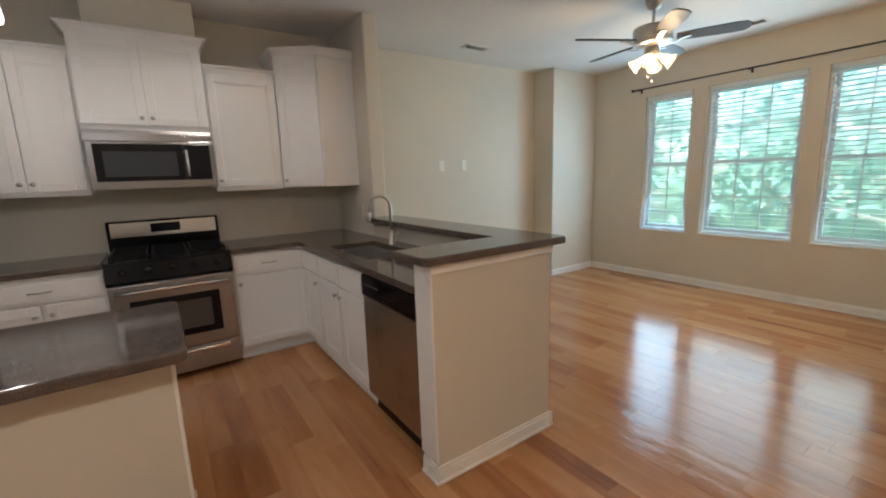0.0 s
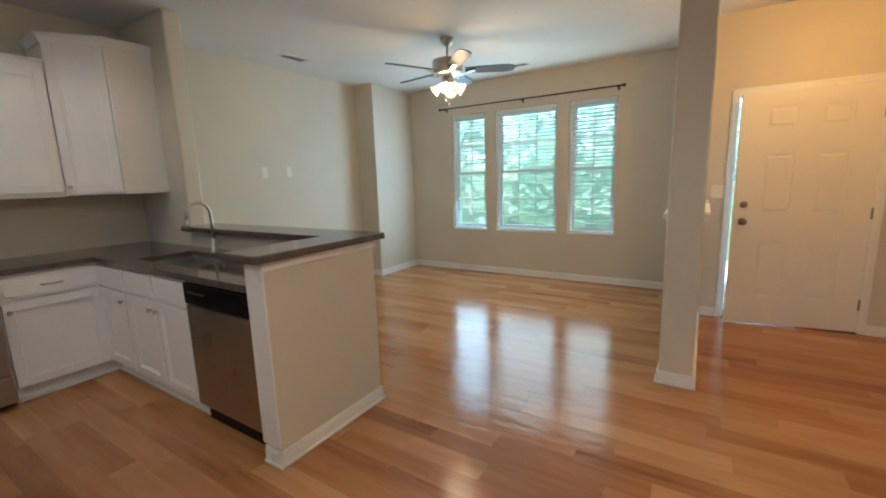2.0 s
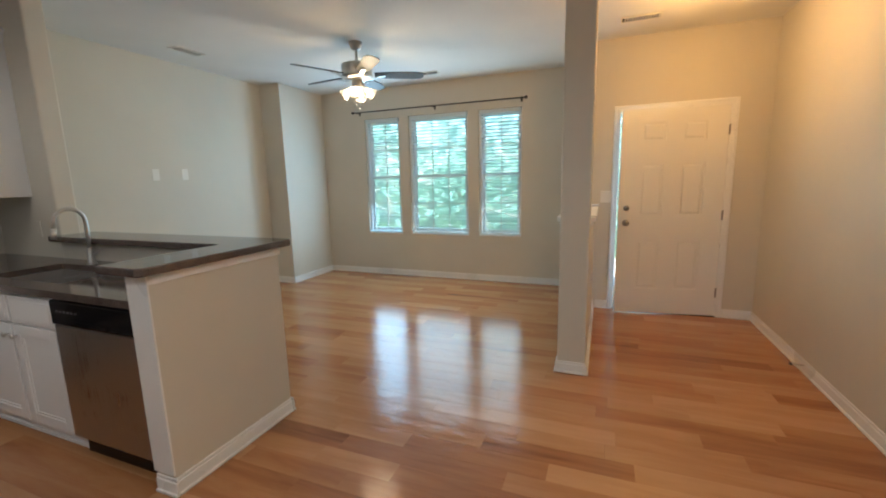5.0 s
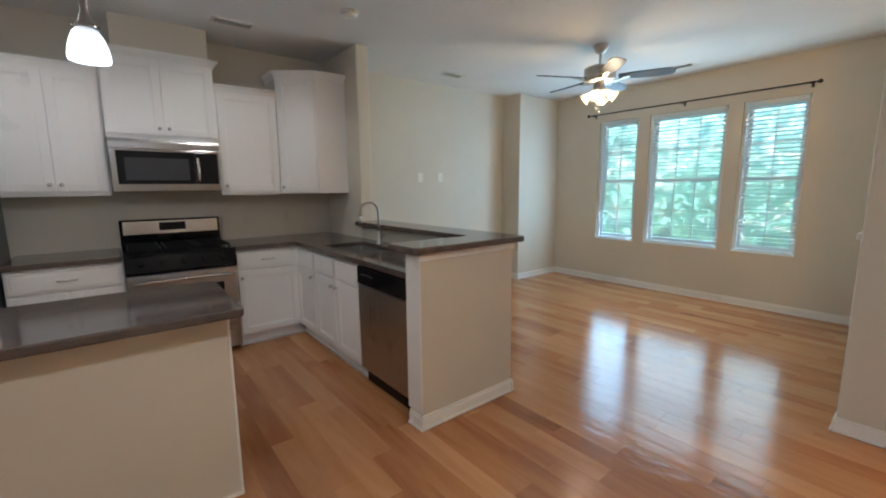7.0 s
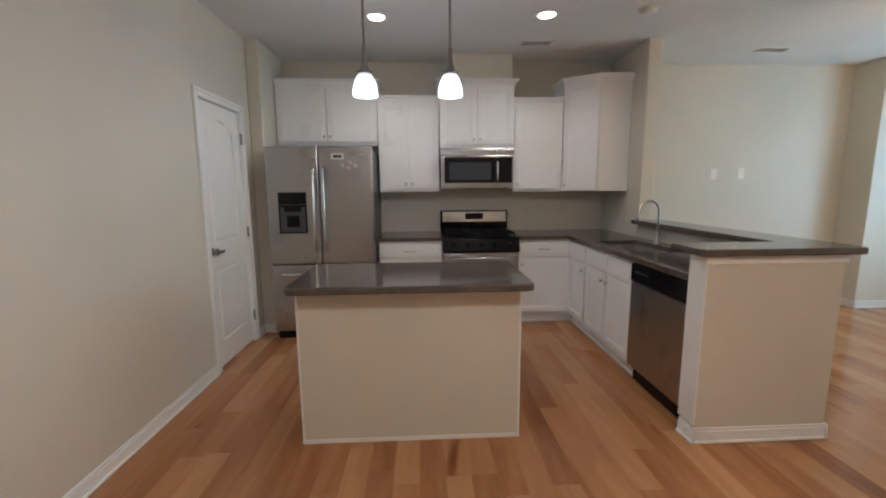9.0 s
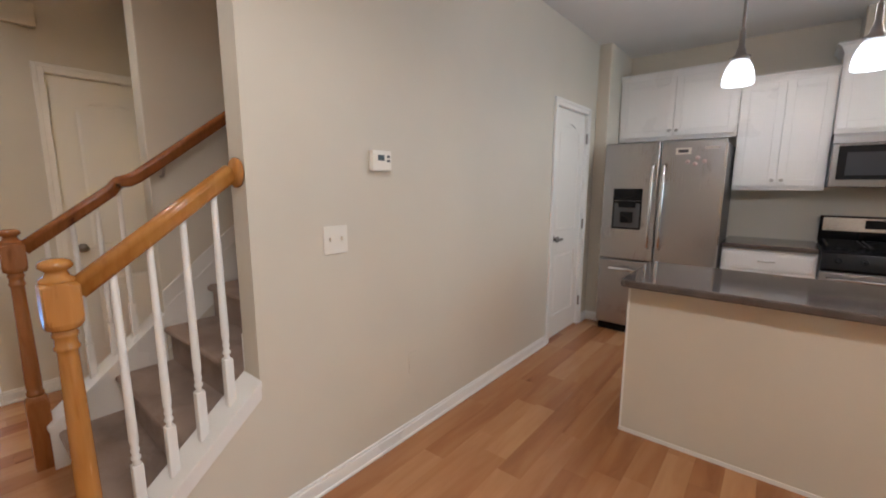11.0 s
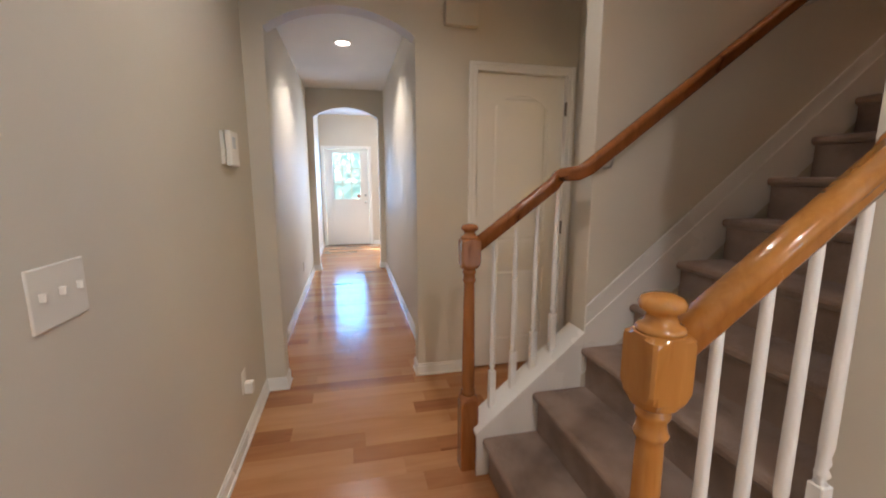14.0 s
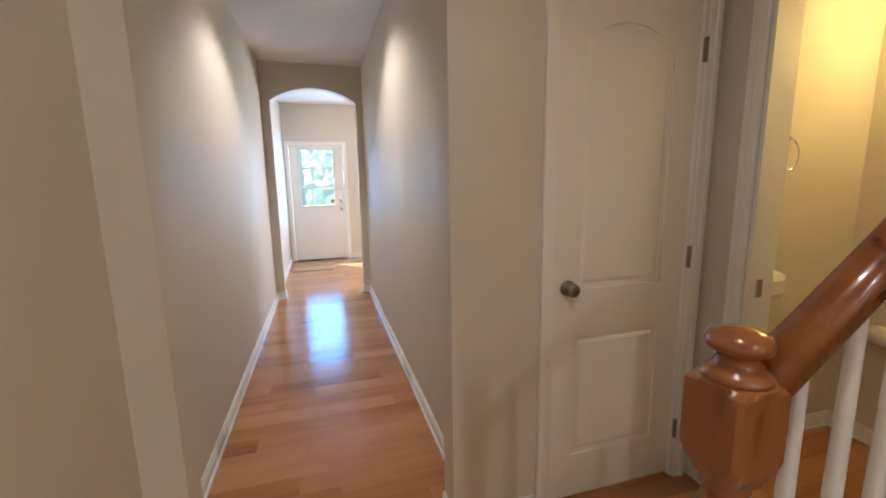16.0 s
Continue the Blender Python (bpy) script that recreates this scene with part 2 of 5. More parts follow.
SHADE_LIT = glow("lit_opal_glass", (0.95, 0.98, 1.0), 2.4)
# the bell glass is brightest round its bulb and dims towards the cap
tc = node(SHADE_LIT, "ShaderNodeTexCoord")
cut = node(SHADE_LIT, "ShaderNodeSeparateXYZ")
dim = node(SHADE_LIT, "ShaderNodeMapRange", From_Min=0.04, From_Max=0.15, To_Min=1.5 * LEVEL, To_Max=0.22 * LEVEL)
link(SHADE_LIT, tc.outputs["Object"], cut.inputs[0])
link(SHADE_LIT, cut.outputs["Z"], dim.inputs["Value"])
link(SHADE_LIT, dim.outputs["Result"], SHADE_LIT.node_tree.nodes["Principled BSDF"].inputs["Emission Strength"])
SCREEN = mat("grey_display", (0.09, 0.12, 0.13), 0.2)
SLAT = mat("blind_slat", (0.82, 0.85, 0.86), 0.4)
thin = node(SLAT, "ShaderNodeBsdfTranslucent")
thin.inputs["Color"].default_value = (0.80, 0.86, 0.86, 1)
half = node(SLAT, "ShaderNodeMixShader")
half.inputs["Fac"].default_value = 0.45
link(SLAT, SLAT.node_tree.nodes["Principled BSDF"].outputs[0], half.inputs[1])
link(SLAT, thin.outputs[0], half.inputs[2])
link(SLAT, half.outputs[0], SLAT.node_tree.nodes["Material Output"].inputs["Surface"])


# ---- building helpers ----
def box(bm, x0, x1, y0, y1, z0, z1, r=0.0, seg=2):
    made = bmesh.ops.create_cube(bm, size=1.0, matrix=Matrix.Translation(((x0 + x1) / 2, (y0 + y1) / 2, (z0 + z1) / 2)) @ Matrix.Diagonal((abs(x1 - x0), abs(y1 - y0), abs(z1 - z0), 1)))
    if r > 0:
        edges = list({e for v in made["verts"] for e in v.link_edges})
        bmesh.ops.bevel(bm, geom=edges, offset=r, segments=seg, affect="EDGES", profile=0.5)
    return bm


def boxes(*many, r=0.0):
    bm = bmesh.new()
    for b in many:
        box(bm, *b, r=r)
    return bm


def prism(bm, outline, axis, a, b):
    """A closed outline of 2D points extruded along an axis from a to b. axis x: points are (y, z); y: (x, z); z: (x, y)."""
    def put(p, d):
        return {"x": (d, p[0], p[1]), "y": (p[0], d, p[1]), "z": (p[0], p[1], d)}[axis]
    lo = [bm.verts.new(put(p, a)) for p in outline]
    hi = [bm.verts.new(put(p, b)) for p in outline]
    n = len(outline)
    for k in range(n):
        bm.faces.new((lo[k], lo[(k + 1) % n], hi[(k + 1) % n], hi[k]))
    bm.faces.new(lo[::-1])
    bm.faces.new(hi)
    bmesh.ops.recalc_face_normals(bm, faces=bm.faces[:])
    return bm


def lathe(bm, profile, seg=20, m=Matrix()):
    """A turned shape round z: profile of (radius, z), bottom to top."""
    rings = []
    for r, z in profile:
        rings.append([bm.verts.new(m @ Vector((max(r, 0.0004) * math.cos(2 * math.pi * k / seg), max(r, 0.0004) * math.sin(2 * math.pi * k / seg), z))) for k in range(seg)])
    for a, b in zip(rings, rings[1:]):
        for k in range(seg):
            f = bm.faces.new((a[k], a[(k + 1) % seg], b[(k + 1) % seg], b[k]))
            f.smooth = True
    bm.faces.new(rings[0][::-1])
    bm.faces.new(rings[-1])
    return bm


def rod(bm, a, b, r, seg=12):
    a, b = Vector(a), Vector(b)
    turn = (b - a).to_track_quat("Z", "Y").to_matrix().to_4x4()
    return lathe(bm, [(r, 0), (r, (b - a).length)], seg, Matrix.Translation(a) @ turn)


def sweep(bm, points, section, up=(0, 0, 1)):
    """A section of (side, up) points carried along a line of points."""
    pts = [Vector(p) for p in points]
    rings = []
    for k, p in enumerate(pts):
        way = (pts[min(k + 1, len(pts) - 1)] - pts[max(k - 1, 0)]).normalized()
        side = way.cross(Vector(up)).normalized()
        top = side.cross(way).normalized()
        rings.append([bm.verts.new(p + side * s + top * t) for s, t in section])
    n = len(section)
    for a, b in zip(rings, rings[1:]):
        for k in range(n):
            f = bm.faces.new((a[k], a[(k + 1) % n], b[(k + 1) % n], b[k]))
            f.smooth = n > 6
    bm.faces.new(rings[0][::-1])
    bm.faces.new(rings[-1])
    bmesh.ops.recalc_face_normals(bm, faces=bm.faces[:])
    return bm


def circle(r, n=12):
    return [(r * math.cos(2 * math.pi * k / n), r * math.sin(2 * math.pi * k / n)) for k in range(n)]


def solid(name, bm, material):
    me = bpy.data.meshes.new(name)
    bm.to_mesh(me)
    bm.free()
    me.materials.append(material)
    return me


def thing(name, m, label, category, group="", kind=""):
    ob = new(name)
    ob.matrix_world = m
    ob.empty_display_size = 0.05
    return tagged(ob, label, category, group, kind)


def part(name, bm, material, parent, label=""):
    ob = new(name, bm if isinstance(bm, bpy.types.Mesh) else solid(name, bm, material))
    ob.parent = parent
    return tagged(ob, label)


def fixed(name, bm, material, label, category, group="", kind=""):
    return tagged(new(name, solid(name, bm, material)), label, category, group, kind)


def setting(name, bm, material, label="", category=""):
    return fixed(name, bm, material, label, category or name.split("_")[0], "", "structure")


def arch_outline(y0, y1, spring, top, n=18):
    """The curve of a flat arch from (y0, spring) over the middle to (y1, spring)."""
    half, rise = (y1 - y0) / 2, top - spring
    rad = (half * half + rise * rise) / (2 * rise)
    a = math.asin(half / rad)
    return [((y0 + y1) / 2 + rad * math.sin(-a + 2 * a * k / n), top - rad + rad * math.cos(-a + 2 * a * k / n)) for k in range(n + 1)]


# ---- shell ----
H = 2.74
EAST, NORTH, SOUTH = 5.22, 3.98, -1.835
PANTRY, ARCH, ARCH2, BACK = -2.19, -4.43, -8.26, -10.8
WINDOWS = ((2.335, 2.905), (1.295, 2.185), (0.562, 1.148))
SILL, HEAD = 0.63, 2.318

setting("subfloor", boxes((-10.9, 5.5, -2.0, 4.1, -0.14, -0.014)), IRON, "subfloor under the planks", "floor")
bm = boxes((-2.31, 5.37, -1.95, 4.1, H, H + 0.12), (-10.9, -3.47, -1.95, 4.1, H, H + 0.12), (-3.47, -2.31, -1.95, -0.11, H, H + 0.12))
setting("ceiling", bm, CEIL, "flat white painted ceiling", "ceiling")
setting("ceiling_stairwell", boxes((-3.6, -2.19, -0.2, 4.1, 5.3, 5.4)), CEIL, "ceiling high above the stairs", "ceiling")

bm = boxes((EAST, EAST + 0.15, -0.25, NORTH, 0, SILL), (EAST, EAST + 0.15, -0.25, NORTH, HEAD, H),
           (EAST, EAST + 0.15, 2.905, NORTH, SILL, HEAD), (EAST, EAST + 0.15, 2.185, 2.335, SILL, HEAD),
           (EAST, EAST + 0.15, 1.148, 1.295, SILL, HEAD), (EAST, EAST + 0.15, -0.25, 0.562, SILL, HEAD))
setting("wall_east", bm, WALL, "beige painted wall with three tall windows", "wall")
setting("wall_north", boxes((-2.31, EAST + 0.15, NORTH, NORTH + 0.12, 0, H)), WALL, "beige painted wall behind kitchen and living room", "wall")
setting("wall_north_bump", boxes((4.32, EAST, 3.64, NORTH, 0, H), r=0.008), WALL, "boxed-out beige wall corner", "wall")
setting("wall_wing", boxes((1.48, 1.61, 3.19, NORTH, 0, H), r=0.012), WALL, "short beige wing wall ending the kitchen", "wall")
setting("wall_entry_side", boxes((4.38, EAST + 0.15, -0.40, -0.25, 0, H)), WALL, "beige wall between entry and living room", "wall")
bm = boxes((4.38, 4.53, SOUTH, -1.525, 0, H), (4.38, 4.53, -0.575, -0.40, 0, H), (4.38, 4.53, -1.525, -0.575, 2.045, H))
setting("wall_entry", bm, WALL, "beige painted wall round the front door", "wall")
setting("wall_south", boxes((-10.8, 4.53, SOUTH - 0.12, SOUTH, 0, H)), WALL, "long beige painted wall of entry and hall", "wall")
setting("wall_column", boxes((2.69, 2.85, -0.375, -0.178, 0, H), r=0.012), WALL, "square beige column at the entry", "column")
bm = boxes((PANTRY - 0.12, PANTRY, -0.2, 2.405, 0, 5.3), (PANTRY - 0.12, PANTRY, 2.405, 3.09, 2.065, 5.3), (PANTRY - 0.12, PANTRY, 3.09, NORTH + 0.12, 0, 5.3))
setting("wall_pantry", bm, WALL, "beige painted wall with thermostat and pantry door", "wall")
setting("wall_fridge_side", boxes((PANTRY, -2.07, 3.31, NORTH, 0, H), r=0.01), WALL, "beige wall jog beside the refrigerator", "wall")
setting("wall_stair", boxes((-3.48, -3.355, -0.172, 4.1, 0, 5.3), r=0.006), WALL, "beige wall along the stairs", "wall")
setting("wall_stair_top", boxes((-3.47, -2.31, 3.9, 4.1, 2.0, 5.3), (-3.47, -2.31, -0.23, -0.11, H, 5.3)), WALL, "beige wall at the stairwell", "wall")
# first arch, with closet door opening
bm = bmesh.new()
arc = arch_outline(-1.71, -0.805, 2.295, 2.44)
prism(bm, [(SOUTH, 0), (-1.71, 0), *arc[:10], ((-1.71 - 0.805) / 2, H), (SOUTH, H)], "x", ARCH - 0.13, ARCH)
prism(bm, [(-0.395, 0), (-0.395, 2.12), (-0.395, H), ((-1.71 - 0.805) / 2, H), *arc[9:], (-0.805, 0)], "x", ARCH - 0.13, ARCH)
box(bm, ARCH - 0.13, ARCH, -0.395, 0.272, 2.12, H)
box(bm, ARCH - 0.13, ARCH, 0.272, 0.47, 0, H)
setting("wall_arch", bm, WALL, "beige wall with a flat arch opening to the hall", "wall")
setting("wall_hall_north", boxes((ARCH2, ARCH - 0.13, -0.705, -0.58, 0, H)), WALL, "beige hall wall", "wall")
bm = bmesh.new()
arc = arch_outline(-1.74, -0.785, 2.325, 2.476)
prism(bm, [(SOUTH, 0), (-1.74, 0), *arc[:10], (arc[9][0], H), (SOUTH, H)], "x", ARCH2 - 0.13, ARCH2)
prism(bm, [(-0.785, 0), (-0.58, 0), (-0.58, H), (arc[9][0], H), *arc[9:]], "x", ARCH2 - 0.13, ARCH2)
setting("wall_arch_far", bm, WALL, "beige wall with a second arch at the hall end", "wall")
bm = boxes((BACK - 0.13, BACK, SOUTH, -1.755, 0, H), (BACK - 0.13, BACK, -0.825, 0.2, 0, H), (BACK - 0.13, BACK, -1.755, -0.825, 2.045, H),
           (BACK - 0.13, BACK, 0.2, 1.8, 0, 0.7), (BACK - 0.13, BACK, 0.2, 1.8, 2.3, H), (BACK - 0.13, BACK, 1.8, 2.5, 0, H))
setting("wall_back", bm, WALL, "beige wall round the back door", "wall")
setting("wall_back_room", boxes((BACK - 0.13, -4.56, 2.5, 2.62, 0, H), (-8.26, -8.13, -0.58, 2.5, 0, H)), WALL, "beige wall of the back room", "wall")
# powder room
bm = boxes((ARCH, -4.235, 0.35, 0.47, 0, H), (-4.235, -3.54, 0.35, 0.47, 2.085, H), (-3.54, -3.47, 0.35, 0.47, 0, H))
setting("wall_powder", bm, WALL, "beige wall with the powder room doorway", "wall")
setting("wall_powder_far", boxes((-4.63, -4.50, 0.47, 2.5, 0, H), (-4.50, -3.47, 1.43, 1.55, 0, H)), WALL, "beige powder room wall", "wall")
setting("wall_closet", boxes((-5.4, -5.3, -0.58, 0.6, 0, H)), WALL, "closet wall", "wall")


def skirting(name, runs):
    """Baseboards 0.11 high with a chamfered cap and a quarter-round foot. Runs of (x0, y0, x1, y1, way into the room)."""
    bm = bmesh.new()
    for x0, y0, x1, y1, nx, ny in runs:
        for d, z0, z1 in ((0.013, 0.0, 0.07), (0.009, 0.07, 0.088), (0.021, 0.0, 0.016)):
            xa, xb = sorted((x0, x1)) if nx == 0 else sorted((x0, x0 + nx * d))
            ya, yb = sorted((y0, y1)) if ny == 0 else sorted((y0, y0 + ny * d))
            box(bm, xa, xb, ya, yb, z0, z1, r=0.003, seg=1)
    return setting(name, bm, TRIM, "white painted baseboard", "baseboard")


skirting("baseboard_living", [(EAST, -0.25, EAST, 3.64, -1, 0), (4.32, 3.64, EAST, 3.64, 0, -1), (4.32, 3.62, 4.32, NORTH, -1, 0), (1.61, NORTH, 4.32, NORTH, 0, -1), (1.61, 1.31, 1.61, NORTH, 1, 0), (4.38, -0.25, EAST, -0.25, 0, 1)])
skirting("baseboard_entry", [(4.38, SOUTH, 4.38, -1.58, -1, 0), (4.38, -0.52, 4.38, -0.40, -1, 0), (ARCH, SOUTH, 4.38, SOUTH, 0, 1), (2.69, -0.375, 2.69, -0.178, -1, 0), (2.67, -0.178, 4.38, -0.178, 0, 1), (2.67, -0.375, 4.38, -0.375, 0, -1)])
skirting("baseboard_pantry", [(PANTRY, -0.58, PANTRY, 2.35, 1, 0), (PANTRY, 3.15, PANTRY, 3.31, 1, 0), (PANTRY, 3.31, -2.05, 3.31, 0, -1)])
skirting("baseboard_hall", [(ARCH, SOUTH, ARCH, -1.71, 1, 0), (ARCH - 0.13, -1.71, ARCH + 0.02, -1.71, 0, 1), (ARCH, -0.805, ARCH, -0.45, 1, 0), (ARCH - 0.13, -0.805, ARCH + 0.02, -0.805, 0, -1),
                            (ARCH2, SOUTH, ARCH - 0.13, SOUTH, 0, 1), (ARCH2, -0.705, ARCH - 0.13, -0.705, 0, -1), (ARCH2, SOUTH, ARCH2, -1.74, 1, 0), (ARCH2, -0.785, ARCH2, -0.705, 1, 0),
                            (ARCH2 - 0.13, -1.74, ARCH2 + 0.02, -1.74, 0, 1), (ARCH2 - 0.13, -0.785, ARCH2 + 0.02, -0.785, 0, -1), (BACK, SOUTH, ARCH2 - 0.13, SOUTH, 0, 1), (BACK, -0.76, BACK, 0.2, 1, 0)])
skirting("baseboard_powder", [(-4.50, 0.47, -4.50, 1.43, 1, 0), (-4.50, 1.43, -3.47, 1.43, 0, -1)])
skirting("baseboard_peninsula", [(0.86, 1.33, 1.61, 1.33, 0, -1), (0.86, 1.31, 0.86, 1.45, -1, 0)])


# ---- doors and windows ----
def raised_panel(bm, x0, x1, z0, z1, back, front):
    """A field that rises from a sunk margin, within a frame opening. front is towards -y."""
    box(bm, x0, x1, front + 0.009, back, z0, z1)
    m = min(0.035, (x1 - x0) * 0.22)
    made = bmesh.ops.create_cube(bm, size=1.0, matrix=Matrix.Translation(((x0 + x1) / 2, front + 0.006, (z0 + z1) / 2)) @ Matrix.Diagonal((x1 - x0 - 2 * m * 0.5, 0.008, z1 - z0 - m, 1)))
    for v in made["verts"]:
        if v.co.y < front + 0.006:
            v.co.x += m * 0.5 * (1 if v.co.x < (x0 + x1) / 2 else -1)
            v.co.z += m * 0.5 * (1 if v.co.z < (z0 + z1) / 2 else -1)


def panelled(bm, w, h, t, cols, rows, arched=False):
    """A leaf with its front towards -y: stiles and rails proud of raised panels. cols, rows: panel spans."""
    xs, zs = [0.0], [0.0]
    for a, b in cols:
        xs += [a, b]
    for a, b in rows:
        zs += [a, b]
    xs, zs = xs + [w], zs + [h]
    for k in range(0, len(xs), 2):
        box(bm, xs[k], xs[k + 1], 0, t, 0, h)
    for x0, x1 in cols:
        for k in range(0, len(zs), 2):
            if arched and k == len(zs) - 2:
                arc = arch_outline(x0, x1, zs[k] - 0.1, zs[k])
                prism(bm, [(x0, h), *arc, (x1, h)], "y", 0, t)
            else:
                box(bm, x0, x1, 0, t, zs[k], zs[k + 1])
        for z0, z1 in rows:
            raised_panel(bm, x0, x1, z0, z1, t, 0.0)
    return bm


def knob_shape(bm, m, r=0.028, reach=0.055):
    lathe(bm, [(r * 1.15, 0), (r * 1.15, 0.006), (0.011, 0.01), (0.011, reach * 0.45), (r * 0.8, reach * 0.55), (r, reach * 0.75), (r * 0.85, reach * 0.95), (0.004, reach)], 18, m)
    return bm


def hinge_shape(z, x):
    bm = boxes((x - 0.004, x + 0.012, -0.008, 0.0, z - 0.045, z + 0.045))
    rod(bm, (x + 0.004, -0.01, z - 0.047), (x + 0.004, -0.01, z + 0.047), 0.006, 8)
    return bm


FRONT = Matrix.Rotation(radians(90), 4, "X")  # turns a shape built up along z to reach towards -y


def door(name, m, w, h, rows, cols, label, arched=False, knob_x=0.06, knob_z=0.93, hinge_x=None, swing=0.0, casing=0.06, lever=False, inset=0.02, bolt=False, hinges=True):
    """A hinged door. Local x along the wall, front towards -y, wall face at y = 0."""
    ob = thing(name, m, label, "door", "", "structure")
    hx = w if hinge_x is None else hinge_x
    turn = Matrix.Translation((hx, inset, 0)) @ Matrix.Rotation(radians(swing), 4, "Z") @ Matrix.Translation((-hx, 0, 0.012))
    bm = panelled(bmesh.new(), w, h - 0.012, 0.038, cols, rows, arched)
    bmesh.ops.transform(bm, matrix=turn, verts=bm.verts)
    leaf = part("leaf", bm, DOOR, ob)
    bm = knob_shape(bmesh.new(), turn @ Matrix.Translation((knob_x, 0, knob_z)) @ FRONT)
    if lever:
        box(bm, *((knob_x - 0.01, knob_x + 0.1, inset - 0.055, inset - 0.04, knob_z - 0.005, knob_z + 0.017)), r=0.005)
    part("door_handle", bm, PEWTER, leaf, "dark satin nickel knob")
    if bolt:
        bm = lathe(bmesh.new(), [(0.029, 0), (0.029, 0.01), (0.02, 0.018), (0.018, 0.026), (0.002, 0.027)], 18, turn @ Matrix.Translation((knob_x, 0, knob_z + 0.15)) @ FRONT)
        part("deadbolt", bm, PEWTER, leaf, "dark satin nickel deadbolt")
    if hinges:
        for z in (0.25, h / 2, h - 0.22):
            part("hinge", hinge_shape(z, hx), PEWTER, ob, "dark nickel hinge")
    bm = bmesh.new()
    for d, a, b in ((0.014, 0.004, casing), (0.02, casing * 0.62, casing + 0.002)):
        box(bm, -b, -a, -d, 0.001, 0, h + b, r=0.003, seg=1)
        box(bm, w + a, w + b, -d, 0.001, 0, h + b, r=0.003, seg=1)
        box(bm, -a, w + a, -d, 0.001, h + a, h + b, r=0.003, seg=1)
    part("casing", bm, TRIM, ob)
    bm = boxes((-0.01, 0.0, 0.0, 0.12, 0, h + 0.01), (w, w + 0.01, 0.0, 0.12, 0, h + 0.01), (0, w, 0.0, 0.12, h + 0.001, h + 0.01))
    part("jamb", bm, TRIM, ob)
    return ob


FACE_W = Matrix.Rotation(radians(-90), 4, "Z")   # front towards -x
FACE_E = Matrix.Rotation(radians(90), 4, "Z")    # front towards +x
at = Matrix.Translation

six = [(0.26, 0.76), (1.0, 1.51), (1.72, 1.9)]
door("door_front", at((4.38, -0.585, 0)) @ FACE_W, 0.93, 2.035, six, [(0.185, 0.4), (0.54, 0.755)], "white six-panel front door, slightly ajar", knob_x=0.07, knob_z=0.93, swing=9.0, inset=0.0, bolt=True)
setting("door_sill", boxes((4.36, 4.6, -1.525, -0.575, -0.005, 0.012), r=0.004), BRONZE, "dark bronze threshold under the front door", "sill")
door("door_pantry", at((PANTRY, 2.415, 0)) @ FACE_E, 0.665, 2.055, [(0.2, 0.78), (0.98, 1.93)], [(0.11, 0.555)], "white arched two-panel pantry door, closed", arched=True, knob_x=0.06, knob_z=0.92, lever=True)
door("door_closet", at((ARCH, -0.385, 0)) @ FACE_E, 0.647, 2.11, [(0.2, 0.74), (0.94, 1.96)], [(0.115, 0.532)], "white arched two-panel closet door, closed", arched=True, knob_x=0.075, knob_z=0.95)

# powder room doorway: casing and jamb alone, the leaf swung inside
ob = thing("door_powder", at((-4.235, 0.35, 0)), "white cased doorway of the powder room, standing open", "doorway", "", "structure")
bm = bmesh.new()
for d, a, b in ((0.014, 0.004, 0.06), (0.02, 0.037, 0.062)):
    box(bm, -b, -a, -d, 0.001, 0, 2.085 + b, r=0.003, seg=1)
    box(bm, -a, 0.70, -d, 0.001, 2.085 + a, 2.085 + b, r=0.003, seg=1)
part("casing", bm, TRIM, ob)
part("jamb", boxes((0, 0.015, 0.0, 0.13, 0, 2.085), (0.015, 0.695, 0.0, 0.13, 2.07, 2.085)), TRIM, ob)
part("strike_plate", boxes((0.015, 0.019, 0.04, 0.07, 0.92, 0.99)), NICKEL, ob)

# back door with a nine-light window
ob = thing("door_back", at((BACK, -1.745, 0)) @ FACE_E, "white back door with a nine-light window", "door", "", "structure")
bm = boxes((0, 0.165, 0.02, 0.06, 0.012, 2.035), (0.725, 0.9, 0.02, 0.06, 0.012, 2.035), (0.165, 0.725, 0.02, 0.06, 0.012, 1.0), (0.165, 0.725, 0.02, 0.06, 1.965, 2.035))
leaf = part("leaf", bm, DOOR, ob)
bm = boxes((0.14, 0.165, 0.008, 0.03, 0.975, 1.99), (0.725, 0.75, 0.008, 0.03, 0.975, 1.99), (0.165, 0.725, 0.008, 0.03, 0.975, 1.0), (0.165, 0.725, 0.008, 0.03, 1.965, 1.99), r=0.004)
part("glazing_frame", bm, TRIM, leaf)
for k in (1, 2):
    part("muntin", boxes((0.165 + 0.187 * k - 0.013, 0.165 + 0.187 * k + 0.013, 0.012, 0.045, 1.0, 1.965)), TRIM, leaf)
    part("muntin", boxes((0.165, 0.725, 0.017, 0.043, 1.0 + 0.322 * k - 0.013, 1.0 + 0.322 * k + 0.013)), TRIM, leaf)
pane = part("pane", boxes((0.165, 0.725, 0.036, 0.04, 1.0, 1.965)), PANE_DOOR, leaf)
pane.visible_shadow = False
part("door_handle", knob_shape(bmesh.new(), at((0.84, 0.02, 0.93)) @ FRONT), NICKEL, leaf, "nickel knob")
part("deadbolt", lathe(bmesh.new(), [(0.029, 0), (0.029, 0.012), (0.018, 0.026), (0.002, 0.027)], 16, at((0.84, 0.02, 1.08)) @ FRONT), NICKEL, leaf, "nickel deadbolt")
